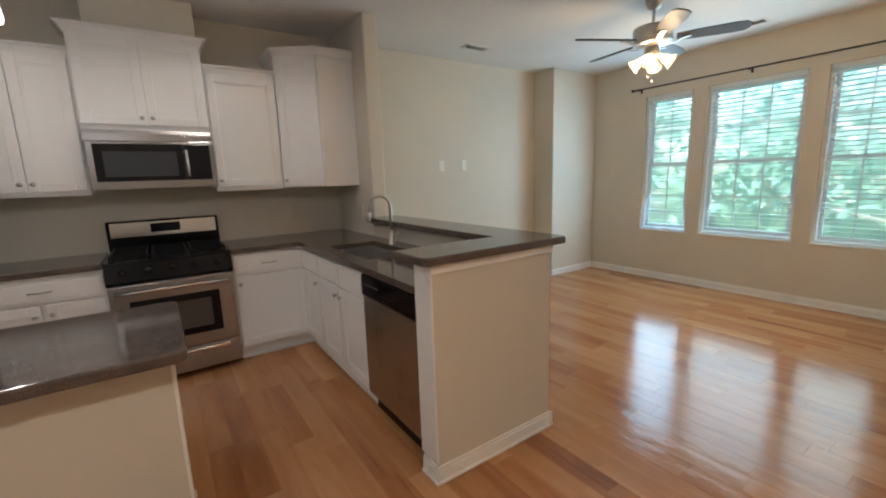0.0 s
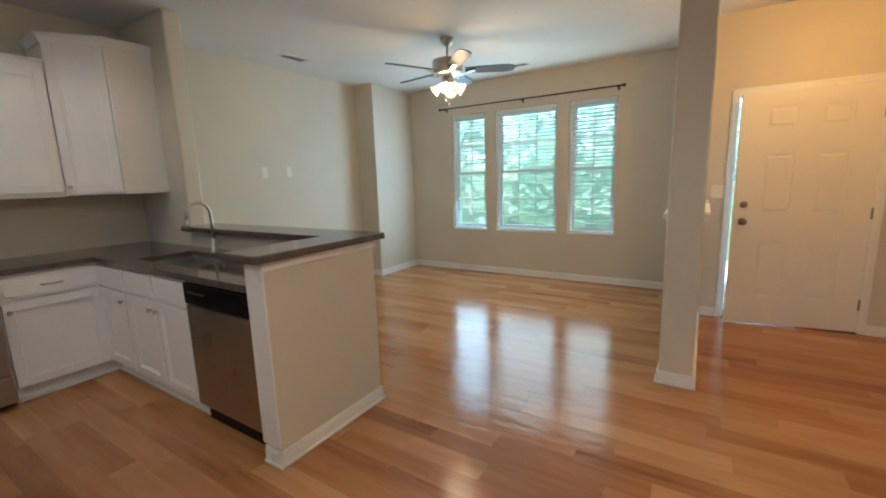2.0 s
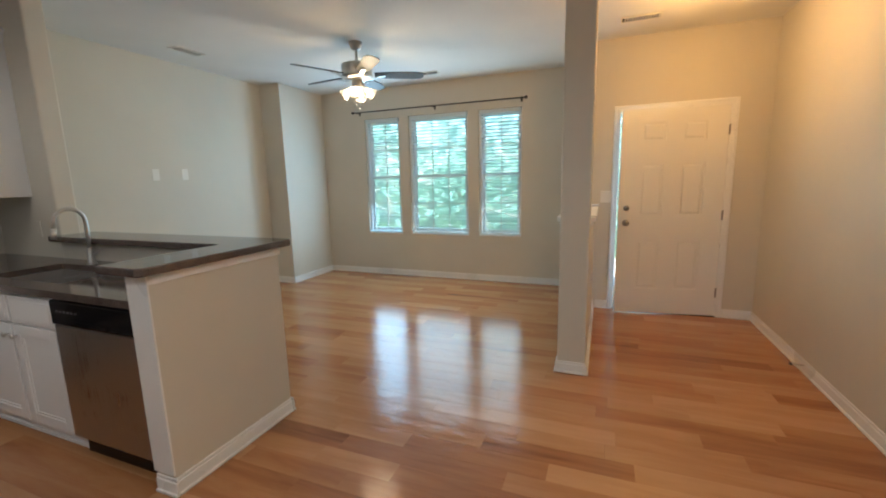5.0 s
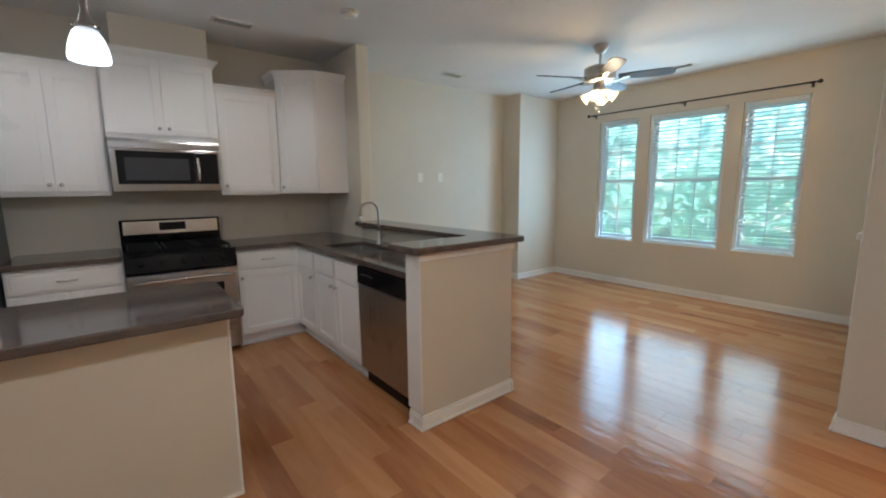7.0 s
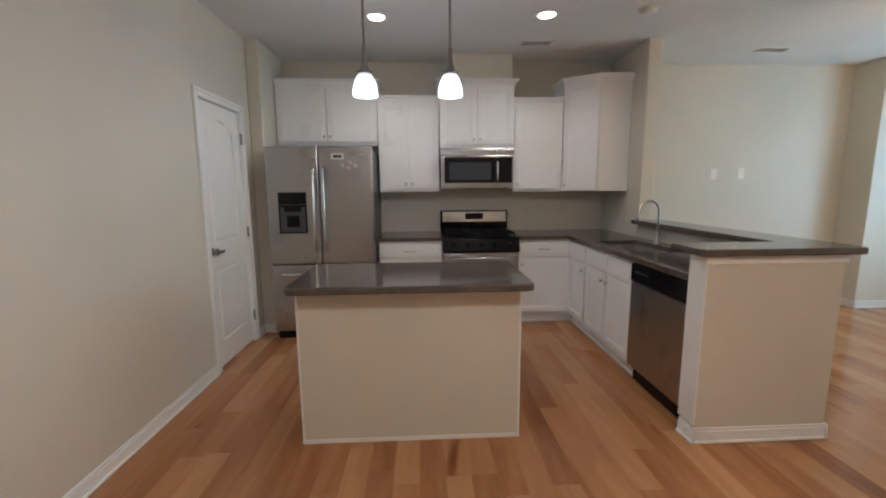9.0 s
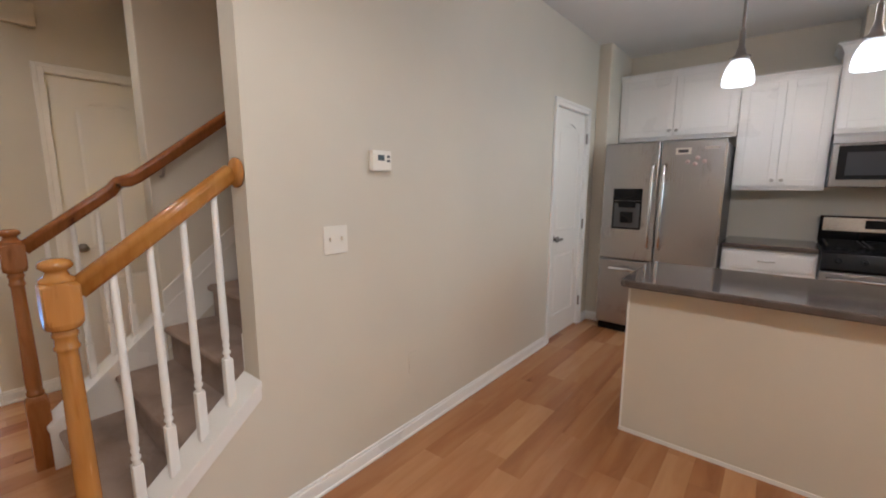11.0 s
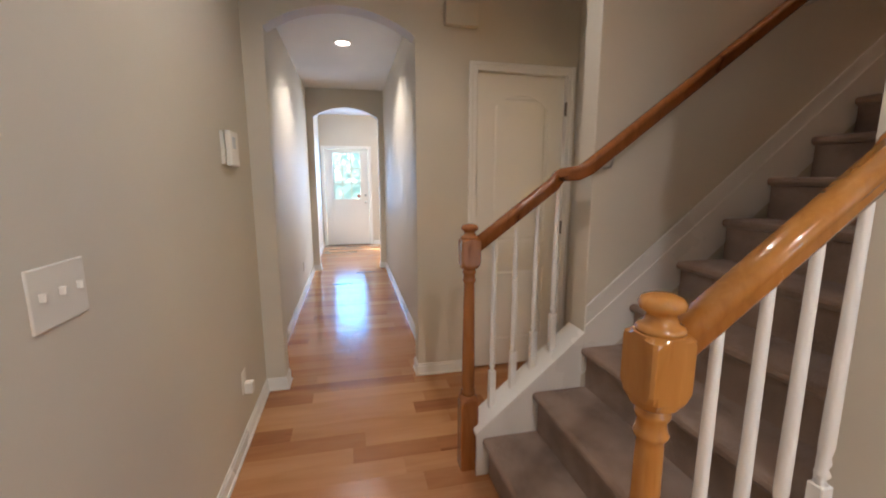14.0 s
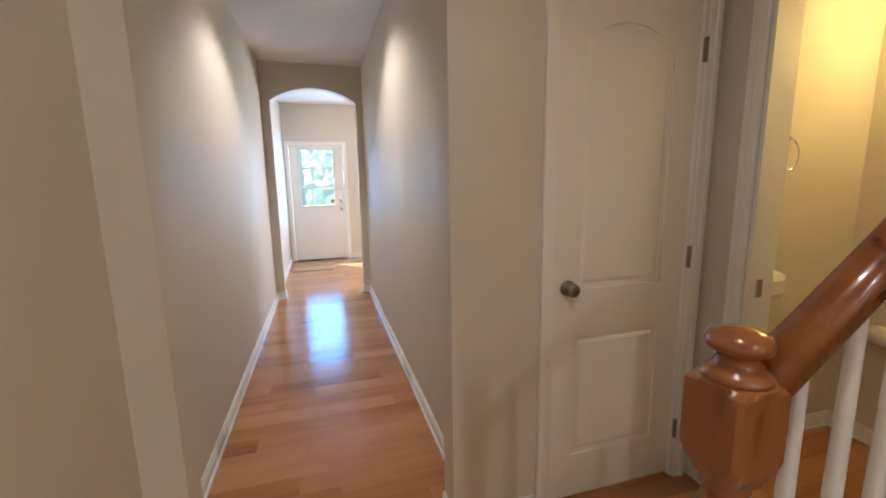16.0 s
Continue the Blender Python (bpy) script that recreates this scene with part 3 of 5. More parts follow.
part("sticker", lathe(bmesh.new(), [(0.04, 0), (0.04, 0.002)], 8, at((0.69, 0.033, 1.06)) @ FRONT), mat("red_vinyl", (0.5, 0.09, 0.07), 0.5), leaf, "small red octagonal window sticker")
bm = boxes((-0.07, -0.004, -0.016, 0.001, 0, 2.11), (0.904, 0.97, -0.016, 0.001, 0, 2.11), (-0.004, 0.904, -0.016, 0.001, 2.045, 2.11), r=0.003)
part("casing", bm, TRIM, ob)
part("threshold", boxes((0, 0.9, -0.02, 0.1, 0.0, 0.012), r=0.004), BRONZE, ob)


def window(name, y0, y1, cols):
    """A double-hung vinyl window set deep in the wall, grids between the panes."""
    w, h = y1 - y0, HEAD - SILL
    ob = thing(name, at((EAST, y1, SILL)) @ FACE_W, "white double-hung window with grids", "window", "", "structure")
    part("window_frame", boxes((0, 0.035, 0.03, 0.15, 0, h), (w - 0.035, w, 0.03, 0.15, 0, h), (0.035, w - 0.035, 0.03, 0.15, h - 0.035, h), (0.035, w - 0.035, 0.03, 0.15, 0, 0.04)), TRIM, ob)
    part("window_sill", boxes((-0.0, w, -0.012, 0.06, -0.001, 0.016), r=0.004), TRIM, ob)
    mid = h / 2
    for z0, z1, y in ((0.04, mid + 0.02, 0.075), (mid - 0.02, h - 0.035, 0.105)):
        sash = part("sash", boxes((0.035, 0.07, y, y + 0.028, z0, z1), (w - 0.07, w - 0.035, y, y + 0.028, z0, z1), (0.07, w - 0.07, y, y + 0.028, z0, z0 + 0.04), (0.07, w - 0.07, y, y + 0.028, z1 - 0.04, z1)), TRIM, ob)
        for k in range(1, cols):
            x = 0.07 + (w - 0.14) * k / cols
            part("muntin", boxes((x - 0.008, x + 0.008, y + 0.004, y + 0.01, z0 + 0.04, z1 - 0.04)), TRIM, sash)
        zc = (z0 + z1) / 2
        part("muntin", boxes((0.07, w - 0.07, y + 0.003, y + 0.009, zc - 0.008, zc + 0.008)), TRIM, sash)
        p = part("pane", boxes((0.07, w - 0.07, y + 0.014, y + 0.018, z0 + 0.04, z1 - 0.04)), PANE, sash)
        p.visible_shadow = False
    return ob


def blind(y0, y1, tilt):
    """A lowered slatted blind with open slats, its head rail at the top of the opening."""
    w, h = y1 - y0 - 0.03, HEAD - SILL
    ob = thing("window_blind", at((EAST + 0.03, y1 - 0.015, SILL)) @ FACE_W, "white slatted blind, lowered with slats open", "blind", "blinds of the three windows")
    part("head_rail", boxes((0, w, -0.025, 0.025, h - 0.055, h - 0.002), r=0.004), SLAT, ob)
    slat = solid("slat", boxes((0, w, -0.024, 0.024, -0.0014, 0.0014)), SLAT)
    n = 36
    for k in range(n):
        s = part("slat", slat, SLAT, ob)
        s.matrix_local = at((0, 0, 0.05 + (h - 0.13) * k / (n - 1))) @ Matrix.Rotation(radians(tilt + 2.0 * math.sin(k * 1.7)), 4, "X")
    part("bottom_rail", boxes((0, w, -0.024, 0.024, 0.018, 0.036), r=0.003), SLAT, ob)
    for x in (0.1, w - 0.1):
        part("ladder_cord", boxes((x - 0.002, x + 0.002, -0.026, -0.0245, 0.03, h - 0.05)), SLAT, ob)
    rodb = rod(bmesh.new(), (0.05, -0.03, h - 0.06), (0.05, -0.03, h - 0.75), 0.004, 8)
    part("tilt_wand", rodb, SLAT, ob)
    return ob


for k, (y0, y1) in enumerate(WINDOWS):
    window("window_%d" % (k + 1), y0, y1, 2 if k != 1 else 3)
    blind(y0, y1, (-4, -4, -9)[k])

ob = thing("curtain_rod", at((5.13, 1.77, 2.41)), "thin dark bronze curtain rod above the windows", "curtain rod")
part("rod", rod(bmesh.new(), (0, -1.25, 0), (0, 1.25, 0), 0.0085), BRONZE, ob)
for y in (-1.25, 1.25):
    part("finial", lathe(bmesh.new(), [(0.012, 0), (0.02, 0.012), (0.02, 0.026), (0.006, 0.04)], 12, at((0, y, 0)) @ Matrix.Rotation(radians(-90 if y > 0 else 90), 4, "X")), BRONZE, ob)
for y in (-1.2, 0.0, 1.2):
    bm = rod(bmesh.new(), (0, y, -0.004), (0.088, y, -0.004), 0.006)
    box(bm, 0.084, 0.09, y - 0.012, y + 0.012, -0.035, 0.025)
    box(bm, -0.012, 0.012, y - 0.006, y + 0.006, -0.014, 0.0)
    part("bracket", bm, BRONZE, ob)


# ---- kitchen ----
def knob_small(parent, m):
    part("knob", lathe(bmesh.new(), [(0.007, 0), (0.006, 0.012), (0.014, 0.018), (0.015, 0.024), (0.009, 0.029), (0.001, 0.03)], 14, m @ FRONT), NICKEL, parent, "round nickel knob")


def pull(parent, m):
    bm = sweep(bmesh.new(), [(-0.055, 0, 0.0), (-0.05, -0.02, 0.0), (-0.03, -0.027, 0.003), (0.0, -0.028, -0.003), (0.03, -0.027, 0.003), (0.05, -0.02, 0.0), (0.055, 0, 0.0)], circle(0.0055, 8))
    bmesh.ops.transform(bm, matrix=m, verts=bm.verts)
    part("pull", bm, NICKEL, parent, "curved nickel bar pull")


def cab_door(parent, x0, x1, z0, z1, knob=None, name="door", m=None):
    """A recessed-panel door: a thin panel with stiles, rails and an inner bead as pieces of its own."""
    w, h = x1 - x0, z1 - z0
    s = 0.058
    mm = (m or Matrix()) @ at((x0, 0, z0))

    def piece(kind, b, under, r=0.0):
        bm = boxes(b, r=r)
        bmesh.ops.transform(bm, matrix=mm, verts=bm.verts)
        return part(kind, bm, CAB, under)

    d = piece(name, (0.001, w - 0.001, -0.008, 0, 0.001, h - 0.001), parent)
    piece("stile", (0, s, -0.02, -0.0075, 0, h), d, 0.0025)
    piece("stile", (w - s, w, -0.02, -0.0075, 0, h), d, 0.0025)
    piece("rail", (s, w - s, -0.0197, -0.0075, 0, s), d, 0.0025)
    piece("rail", (s, w - s, -0.0197, -0.0075, h - s, h), d, 0.0025)
    for b in ((s, w - s, -0.0135, -0.0075, s, s + 0.012), (s, w - s, -0.0135, -0.0075, h - s - 0.012, h - s), (s, s + 0.012, -0.0135, -0.0075, s + 0.012, h - s - 0.012), (w - s - 0.012, w - s, -0.0135, -0.0075, s + 0.012, h - s - 0.012)):
        piece("bead", b, d)
    if knob:
        kx = 0.03 if knob[0] == "l" else w - 0.03
        kz = 0.05 if knob[1] == "b" else h - 0.06
        knob_small(d, mm @ at((kx, -0.02, kz)))
    return d


def drawer(parent, x0, x1, z0, z1, handle=True):
    bm = boxes((x0, x1, -0.02, 0, z0, z1), r=0.004)
    box(bm, x0 + 0.02, x1 - 0.02, -0.0235, -0.019, z0 + 0.02, z1 - 0.02, r=0.003, seg=1)
    d = part("drawer", bm, CAB, parent)
    if handle:
        pull(d, at(((x0 + x1) / 2, -0.02, (z0 + z1) / 2)))
    return d


def crown(parent, outline, z, flare=0.035, h=0.055):
    """Crown moulding round the open sides of a cabinet top. outline: local plan points of the front, in order."""
    bm = bmesh.new()
    rows = [(0.0, z - 0.015), (0.006, z - 0.012), (0.008, z), (flare * 0.55, z + h * 0.55), (flare, z + h * 0.8), (flare, z + h), (0.0, z + h)]
    pts = [Vector((*p, 0)) for p in outline]
    rings = []
    for k, p in enumerate(pts):
        a = (pts[k] - pts[k - 1]).normalized() if k else (pts[1] - pts[0]).normalized()
        b = (pts[k + 1] - pts[k]).normalized() if k < len(pts) - 1 else a
        na, nb = Vector((a.y, -a.x, 0)), Vector((b.y, -b.x, 0))
        n = (na + nb)
        n = n / (1 + na.dot(nb))
        rings.append([bm.verts.new((p.x + n.x * d, p.y + n.y * d, zz)) for d, zz in rows])
    for a, b in zip(rings, rings[1:]):
        for k in range(len(rows) - 1):
            bm.faces.new((a[k], b[k], b[k + 1], a[k + 1]))
    bm.faces.new(rings[0])
    bm.faces.new(rings[-1][::-1])
    bmesh.ops.recalc_face_normals(bm, faces=bm.faces[:])
    part("crown_moulding", bm, CAB, parent)


def wall_cabinet(x, w, z0, z1, label, doors, depth=0.31, sides=(True, True), flare=0.035):
    y = NORTH - depth
    ob = thing("wall_cabinet", at((x, y, z0)), label, "cabinet", "kitchen wall cabinets")
    h = z1 - z0
    part("body", boxes((0.001, w - 0.001, 0, depth - 0.002, 0, h)), CAB, ob)
    g = 0.012
    if doors == 2:
        cab_door(ob, g, w / 2 - 0.002, g, h - g, "rb")
        cab_door(ob, w / 2 + 0.002, w - g, g, h - g, "lb")
    else:
        cab_door(ob, g, w - g, g, h - g, "lb")
    o = [(0, -0.002), (w, -0.002)]
    if sides[0]:
        o = [(0, depth)] + o
    if sides[1]:
        o = o + [(w, depth)]
    crown(ob, o, h, flare)
    part("light_rail", boxes((0.002, w - 0.002, 0.004, 0.02, -0.022, 0)), CAB, ob)
    return ob


wall_cabinet(-2.067, 1.012, 1.86, 2.43, "white two-door cabinet above the refrigerator", 2, sides=(False, True))
wall_cabinet(-1.052, 0.625, 1.385, 2.275, "white two-door wall cabinet with crown moulding", 2, sides=(False, False))
wall_cabinet(-0.424, 0.768, 1.83, 2.43, "white two-door cabinet above the microwave", 2, depth=0.345, flare=0.045)
wall_cabinet(0.347, 0.523, 1.375, 2.26, "white single-door wall cabinet with crown moulding", 1, sides=(False, False))
# corner wall cabinet with a diagonal front
ob = thing("wall_cabinet", at((0.872, NORTH, 1.36)), "tall white corner wall cabinet with an angled door", "cabinet", "kitchen wall cabinets")
plan = [(0, 0), (0, -0.31), (0.30, -0.53), (0.606, -0.53), (0.606, 0)]
part("body", prism(bmesh.new(), plan, "z", 0, 1.085), CAB, ob)
ang = math.degrees(math.atan2(-0.22, 0.30))
length = math.hypot(0.30, 0.22)
cab_door(ob, 0.012, length - 0.012, 0.012, 1.073, "lb", m=at((0, -0.31, 0)) @ Matrix.Rotation(radians(ang), 4, "Z"))
crown(ob, [(0, 0), (0, -0.31), (0.30, -0.53), (0.606, -0.53)], 1.085)

setting("wall_duct_chase", boxes((-0.33, 0.33, NORTH - 0.31, NORTH, 2.487, H), r=0.006), WALL, "boxed duct chase above the microwave cabinet", "wall")


def base_cabinet(m, w, d, label, doors, drawers, handles=True, ext=(0.001, 0.001), top=0.875):
    ob = thing("base_cabinet", m, label, "cabinet", "kitchen base cabinets")
    part("body", boxes((0.001, w - 0.001, 0.0, d, 0.1, top)), CAB, ob)
    if top < 0.875:
        part("face_frame", boxes((0.001, w - 0.001, 0.0, 0.02, top, 0.875)), CAB, ob)
    part("toe_kick", boxes((ext[0], w - ext[1], 0.05, 0.065, 0.0, 0.1), (ext[0], w - ext[1], 0.036, 0.05, 0.0, 0.018)), CAB, ob)
    for k in range(drawers):
        drawer(ob, w * k / drawers + 0.012, w * (k + 1) / drawers - 0.012, 0.705, 0.855, handles)
    for k in range(doors):
        side = "r" if (doors == 2 and k == 0) or (doors == 1 and not handles) else "l"
        cab_door(ob, w * k / doors + 0.012, w * (k + 1) / doors - 0.012, 0.115, 0.69, side + "t")
    return ob


base_cabinet(at((-1.05, 3.40, 0)), 0.635, 0.575, "white base cabinet with one drawer over doors", 2, 1)
base_cabinet(at((0.353, 3.40, 0)), 0.545, 0.575, "white base cabinet with one drawer over a door", 1, 1, ext=(0.001, -0.05))
base_cabinet(at((0.90, 3.40, 0)) @ FACE_W, 0.44, 0.57, "white base cabinet in the inner corner", 1, 1, False, (-0.035, 0.001))
base_cabinet(at((0.90, 2.96, 0)) @ FACE_W, 0.845, 0.57, "white sink base cabinet with two doors", 2, 2, False, top=0.69)

# worktops
bm = boxes((-1.055, -0.417, 3.365, NORTH - 0.003, 0.877, 0.915), r=0.006)
fixed("worktop", bm, STONE, "dark taupe speckled stone worktop beside the range", "worktop")
bm = bmesh.new()
SX0, SX1, SY0, SY1 = 0.975, 1.34, 2.22, 2.94
box(bm, 0.356, 1.478, 3.365, NORTH - 0.003, 0.877, 0.915)
box(bm, 0.865, 1.478, SY1, 3.365, 0.877, 0.915)
box(bm, 0.865, SX0, SY0, SY1, 0.877, 0.915)
box(bm, SX1, 1.478, SY0, SY1, 0.877, 0.915)
box(bm, 0.865, 1.478, 1.452, SY0, 0.877, 0.915)
bmesh.ops.remove_doubles(bm, verts=bm.verts, dist=0.0005)
fixed("worktop", bm, STONE, "dark taupe stone worktop running round the sink", "worktop")

ob = thing("kitchen_sink", at((SX0, SY0, 0.9)), "stainless double-bowl undermount kitchen sink", "sink")
for a, b in ((0.0, 0.35), (0.37, 0.72)):
    w = SX1 - SX0
    bm = boxes((0, w, a, b, -0.19, -0.186), (0, 0.004, a, b, -0.186, -0.022), (w - 0.004, w, a, b, -0.186, -0.022), (0.004, w - 0.004, a, a + 0.004, -0.186, -0.022), (0.004, w - 0.004, b - 0.004, b, -0.186, -0.022))
    bowl = part("bowl", bm, SINK_STEEL, ob)
    part("drain", lathe(bmesh.new(), [(0.04, 0), (0.045, 0.003), (0.03, 0.004), (0.0, 0.002)], 16, at((w / 2, (a + b) / 2, -0.185))), CHROME, bowl)
part("divider", boxes((0, SX1 - SX0, 0.35, 0.37, -0.15, -0.03), r=0.006), SINK_STEEL, ob)

ob = thing("kitchen_faucet", at((1.38, 2.68, 0.915)), "brushed nickel gooseneck kitchen faucet with side lever", "faucet")
part("base", lathe(bmesh.new(), [(0.028, 0), (0.028, 0.006), (0.022, 0.014), (0.021, 0.09), (0.016, 0.105), (0.013, 0.11)], 20), NICKEL, ob)
neck = [(0, 0, 0.10), (0, 0, 0.22)] + [(-0.085 + 0.085 * math.cos(radians(a)), 0, 0.285 + 0.085 * math.sin(radians(a))) for a in range(0, 171, 15)] + [(-0.175, 0, 0.24)]
part("spout", sweep(bmesh.new(), neck, circle(0.0115, 14), up=(0, 1, 0)), NICKEL, ob)
part("spray_head", rod(bmesh.new(), (-0.172, 0, 0.255), (-0.183, 0, 0.19), 0.0155, 16), NICKEL, ob)
part("lever", sweep(bmesh.new(), [(0, -0.015, 0.065), (0, -0.05, 0.07), (0, -0.105, 0.1)], circle(0.008, 10)), NICKEL, ob)

# peninsula
bm = boxes((0.86, 1.61, 1.33, 1.45, 0, 1.043), (1.48, 1.61, 1.45, 3.188, 0, 1.043))
setting("wall_peninsula", bm, WALL, "beige half wall carrying the raised bar", "half wall")
bm = boxes((0.85, 1.62, 1.32, 1.46, 1.0, 1.043), (1.61, 1.62, 1.46, 3.188, 1.0, 1.043), r=0.003)
setting("trim_peninsula", bm, TRIM, "white trim band under the bar top", "trim")
setting("trim_peninsula_end", boxes((0.852, 0.861, 1.326, 1.462, 0.1, 1.0), r=0.002), TRIM, "white corner board on the half wall end", "trim")
bm = prism(bmesh.new(), [(0.80, 1.31), (0.82, 1.285), (1.675, 1.285), (1.70, 1.31), (1.70, 3.187), (1.405, 3.187), (1.405, 1.56), (0.80, 1.56)], "z", 1.045, 1.083)
edges = [e for e in bm.edges if abs(e.verts[0].co.z - e.verts[1].co.z) < 1e-5]
bmesh.ops.bevel(bm, geom=edges, offset=0.008, segments=3, affect="EDGES", profile=0.5)
fixed("bar_top", bm, STONE, "dark taupe stone bar top on the half wall", "worktop")

# dishwasher
ob = thing("dishwasher", at((0.895, 2.112, 0)) @ FACE_W, "stainless dishwasher with a black control panel", "dishwasher")
part("body", boxes((0.004, 0.65, 0.02, 0.56, 0.1, 0.87)), BLACK, ob)
part("door", boxes((0.004, 0.65, -0.022, 0.02, 0.12, 0.735), r=0.006), STEEL, ob, "brushed stainless door")
pan = part("control_panel", boxes((0.004, 0.65, -0.03, 0.02, 0.742, 0.868), r=0.008), BLACK, ob, "glossy black control panel")
part("grip", boxes((0.2, 0.45, -0.034, -0.028, 0.752, 0.775), r=0.003), BLACK, pan)
for k in range(6):
    part("button", boxes((0.06 + 0.03 * k, 0.078 + 0.03 * k, -0.0325, -0.029, 0.81, 0.82), r=0.001), GREY_PLASTIC, pan)
part("toe_plate", boxes((0.004, 0.65, 0.03, 0.05, 0.0, 0.118)), BLACK, ob)

# range
ob = thing("gas_range", at((-0.41, 3.335, 0)), "stainless gas range with black cooktop and backguard", "range")
W = 0.76
part("body", boxes((0.002, W - 0.002, 0.02, 0.63, 0.05, 0.9)), STEEL, ob)
part("drawer", boxes((0.004, W - 0.004, -0.012, 0.02, 0.05, 0.235), r=0.006), STEEL, ob, "stainless bottom drawer")
part("drawer_handle", boxes((0.08, W - 0.08, -0.028, -0.008, 0.185, 0.215), r=0.008), STEEL_BRIGHT, ob)
d = part("oven_door", boxes((0.004, W - 0.004, -0.02, 0.02, 0.245, 0.755), r=0.008), STEEL, ob, "stainless oven door")
part("oven_window", boxes((0.11, W - 0.11, -0.0235, -0.018, 0.33, 0.64), r=0.004), GLASS_BLACK, d, "black oven window")
part("inner_glass", boxes((0.17, W - 0.17, -0.025, -0.0225, 0.38, 0.59)), mat("oven_tint", (0.07, 0.065, 0.06), 0.12), d)
bm = rod(bmesh.new(), (0.04, -0.062, 0.71), (W - 0.04, -0.062, 0.71), 0.0125, 14)
for x in (0.075, W - 0.075):
    rod(bm, (x, -0.02, 0.71), (x, -0.062, 0.71), 0.009, 10)
part("oven_handle", bm, STEEL_BRIGHT, d, "long polished bar handle")
part("control_panel", prism(bmesh.new(), [(-0.02, 0.762), (-0.04, 0.785), (-0.012, 0.9), (0.02, 0.9), (0.02, 0.762)], "x", 0.002, W - 0.002), BLACK, ob, "sloped black knob panel")
for k in range(5):
    x = 0.1 + 0.14 * k
    part("burner_knob", lathe(bmesh.new(), [(0.021, 0), (0.021, 0.012), (0.017, 0.026), (0.001, 0.027)], 16, at((x, -0.026, 0.845)) @ Matrix.Rotation(radians(70), 4, "X")), BLACK, ob)
part("cooktop", boxes((0.0, W, -0.012, 0.60, 0.9, 0.918), r=0.006), BLACK, ob, "glossy black cooktop")
for gx in (0.03, 0.27, 0.51):
    bm = bmesh.new()
    x0, x1 = gx, gx + 0.22
    for x in (x0, x1 - 0.012):
        box(bm, x, x + 0.012, 0.05, 0.55, 0.938, 0.952, r=0.003, seg=1)
    for y in (0.05, 0.165, 0.295, 0.425, 0.538):
        box(bm, x0 + 0.012, x1 - 0.012, y, y + 0.012, 0.938, 0.952)
    for x in (x0, x1 - 0.012):
        for y in (0.05, 0.538):
            box(bm, x, x + 0.012, y, y + 0.012, 0.918, 0.938)
    part("grate", bm, IRON, ob, "cast iron pan grate")
for x, y in ((0.14, 0.17), (0.14, 0.43), (0.38, 0.3), (0.62, 0.17), (0.62, 0.43)):
    part("burner", lathe(bmesh.new(), [(0.045, 0), (0.045, 0.006), (0.034, 0.009), (0.034, 0.016), (0.001, 0.018)], 18, at((x, y, 0.918))), IRON, ob)
bg = part("backguard", boxes((0.0, W, 0.585, 0.64, 0.918, 1.15), r=0.008), BLACK, ob, "black backguard")
part("backguard_face", boxes((0.02, W - 0.02, 0.578, 0.587, 1.02, 1.138), r=0.004), STEEL_BRIGHT, bg, "stainless strip")
part("clock_display", boxes((0.28, 0.48, 0.5745, 0.579, 1.05, 1.12), r=0.004), GLASS_BLACK, bg, "black clock display")

# microwave
ob = thing("microwave", at((-0.418, 3.595, 1.392)), "stainless over-range microwave with black window", "microwave")
w, h = 0.755, 0.415
part("body", boxes((0, w, 0.03, NORTH - 3.6, 0, h)), GREY_PLASTIC, ob)
part("vent_grille", prism(bmesh.new(), [(0.03, h - 0.077), (-0.012, h - 0.077), (-0.012, h - 0.03), (-0.004, h - 0.004), (0.03, h)], "x", 0, w), STEEL, ob, "sloped steel vent strip")
part("vent_slot", boxes((0.004, w - 0.004, -0.0105, 0.0, h - 0.079, h - 0.0765)), BLACK, ob)
d = part("door", boxes((0.0, w, -0.012, 0.03, 0.0, h - 0.078), r=0.006), STEEL_MID, ob, "stainless front")
part("window_surround", boxes((0.04, 0.565, -0.0155, -0.01, 0.058, h - 0.098), r=0.003), GLASS_BLACK, d)
part("window_mesh", boxes((0.09, 0.52, -0.0172, -0.0145, 0.09, h - 0.15)), mat("dark_mesh", (0.03, 0.031, 0.036), 0.5), d)
part("keypad", boxes((0.567, w - 0.018, -0.0155, -0.01, 0.058, h - 0.098), r=0.003), GLASS_BLACK, d)
bm = sweep(bmesh.new(), [(0.582, -0.012, 0.075), (0.582, -0.045, 0.09), (0.582, -0.05, 0.17), (0.582, -0.045, h - 0.15), (0.582, -0.012, h - 0.135)], circle(0.011, 10), up=(1, 0, 0))
part("handle", bm, STEEL_BRIGHT, d, "vertical polished handle")

# refrigerator
ob = thing("refrigerator", at((-2.005, 3.10, 0)), "stainless French-door refrigerator with bottom freezer", "refrigerator")
w = 0.943
part("body", boxes((0.004, w - 0.004, 0.075, 0.78, 0.06, 1.75)), mat("fridge_side", (0.035, 0.035, 0.037), 0.35), ob, "dark grey cabinet sides")
l = part("door", boxes((0.0, w / 2 - 0.003, 0.0, 0.07, 0.715, 1.778), r=0.012), STEEL, ob, "left stainless door with dispenser")
r = part("door", boxes((w / 2 + 0.003, w, 0.0, 0.07, 0.715, 1.778), r=0.012), STEEL, ob, "right stainless door with magnets")
# Added brighter steel strip: imitates the windows' reflection along the door's side.
part("edge_gleam", boxes((w - 0.001, w + 0.003, 0.012, 0.066, 0.73, 1.765), r=0.001), STEEL_BRIGHT, r, "added bright steel strip for the window gleam on the door edge")
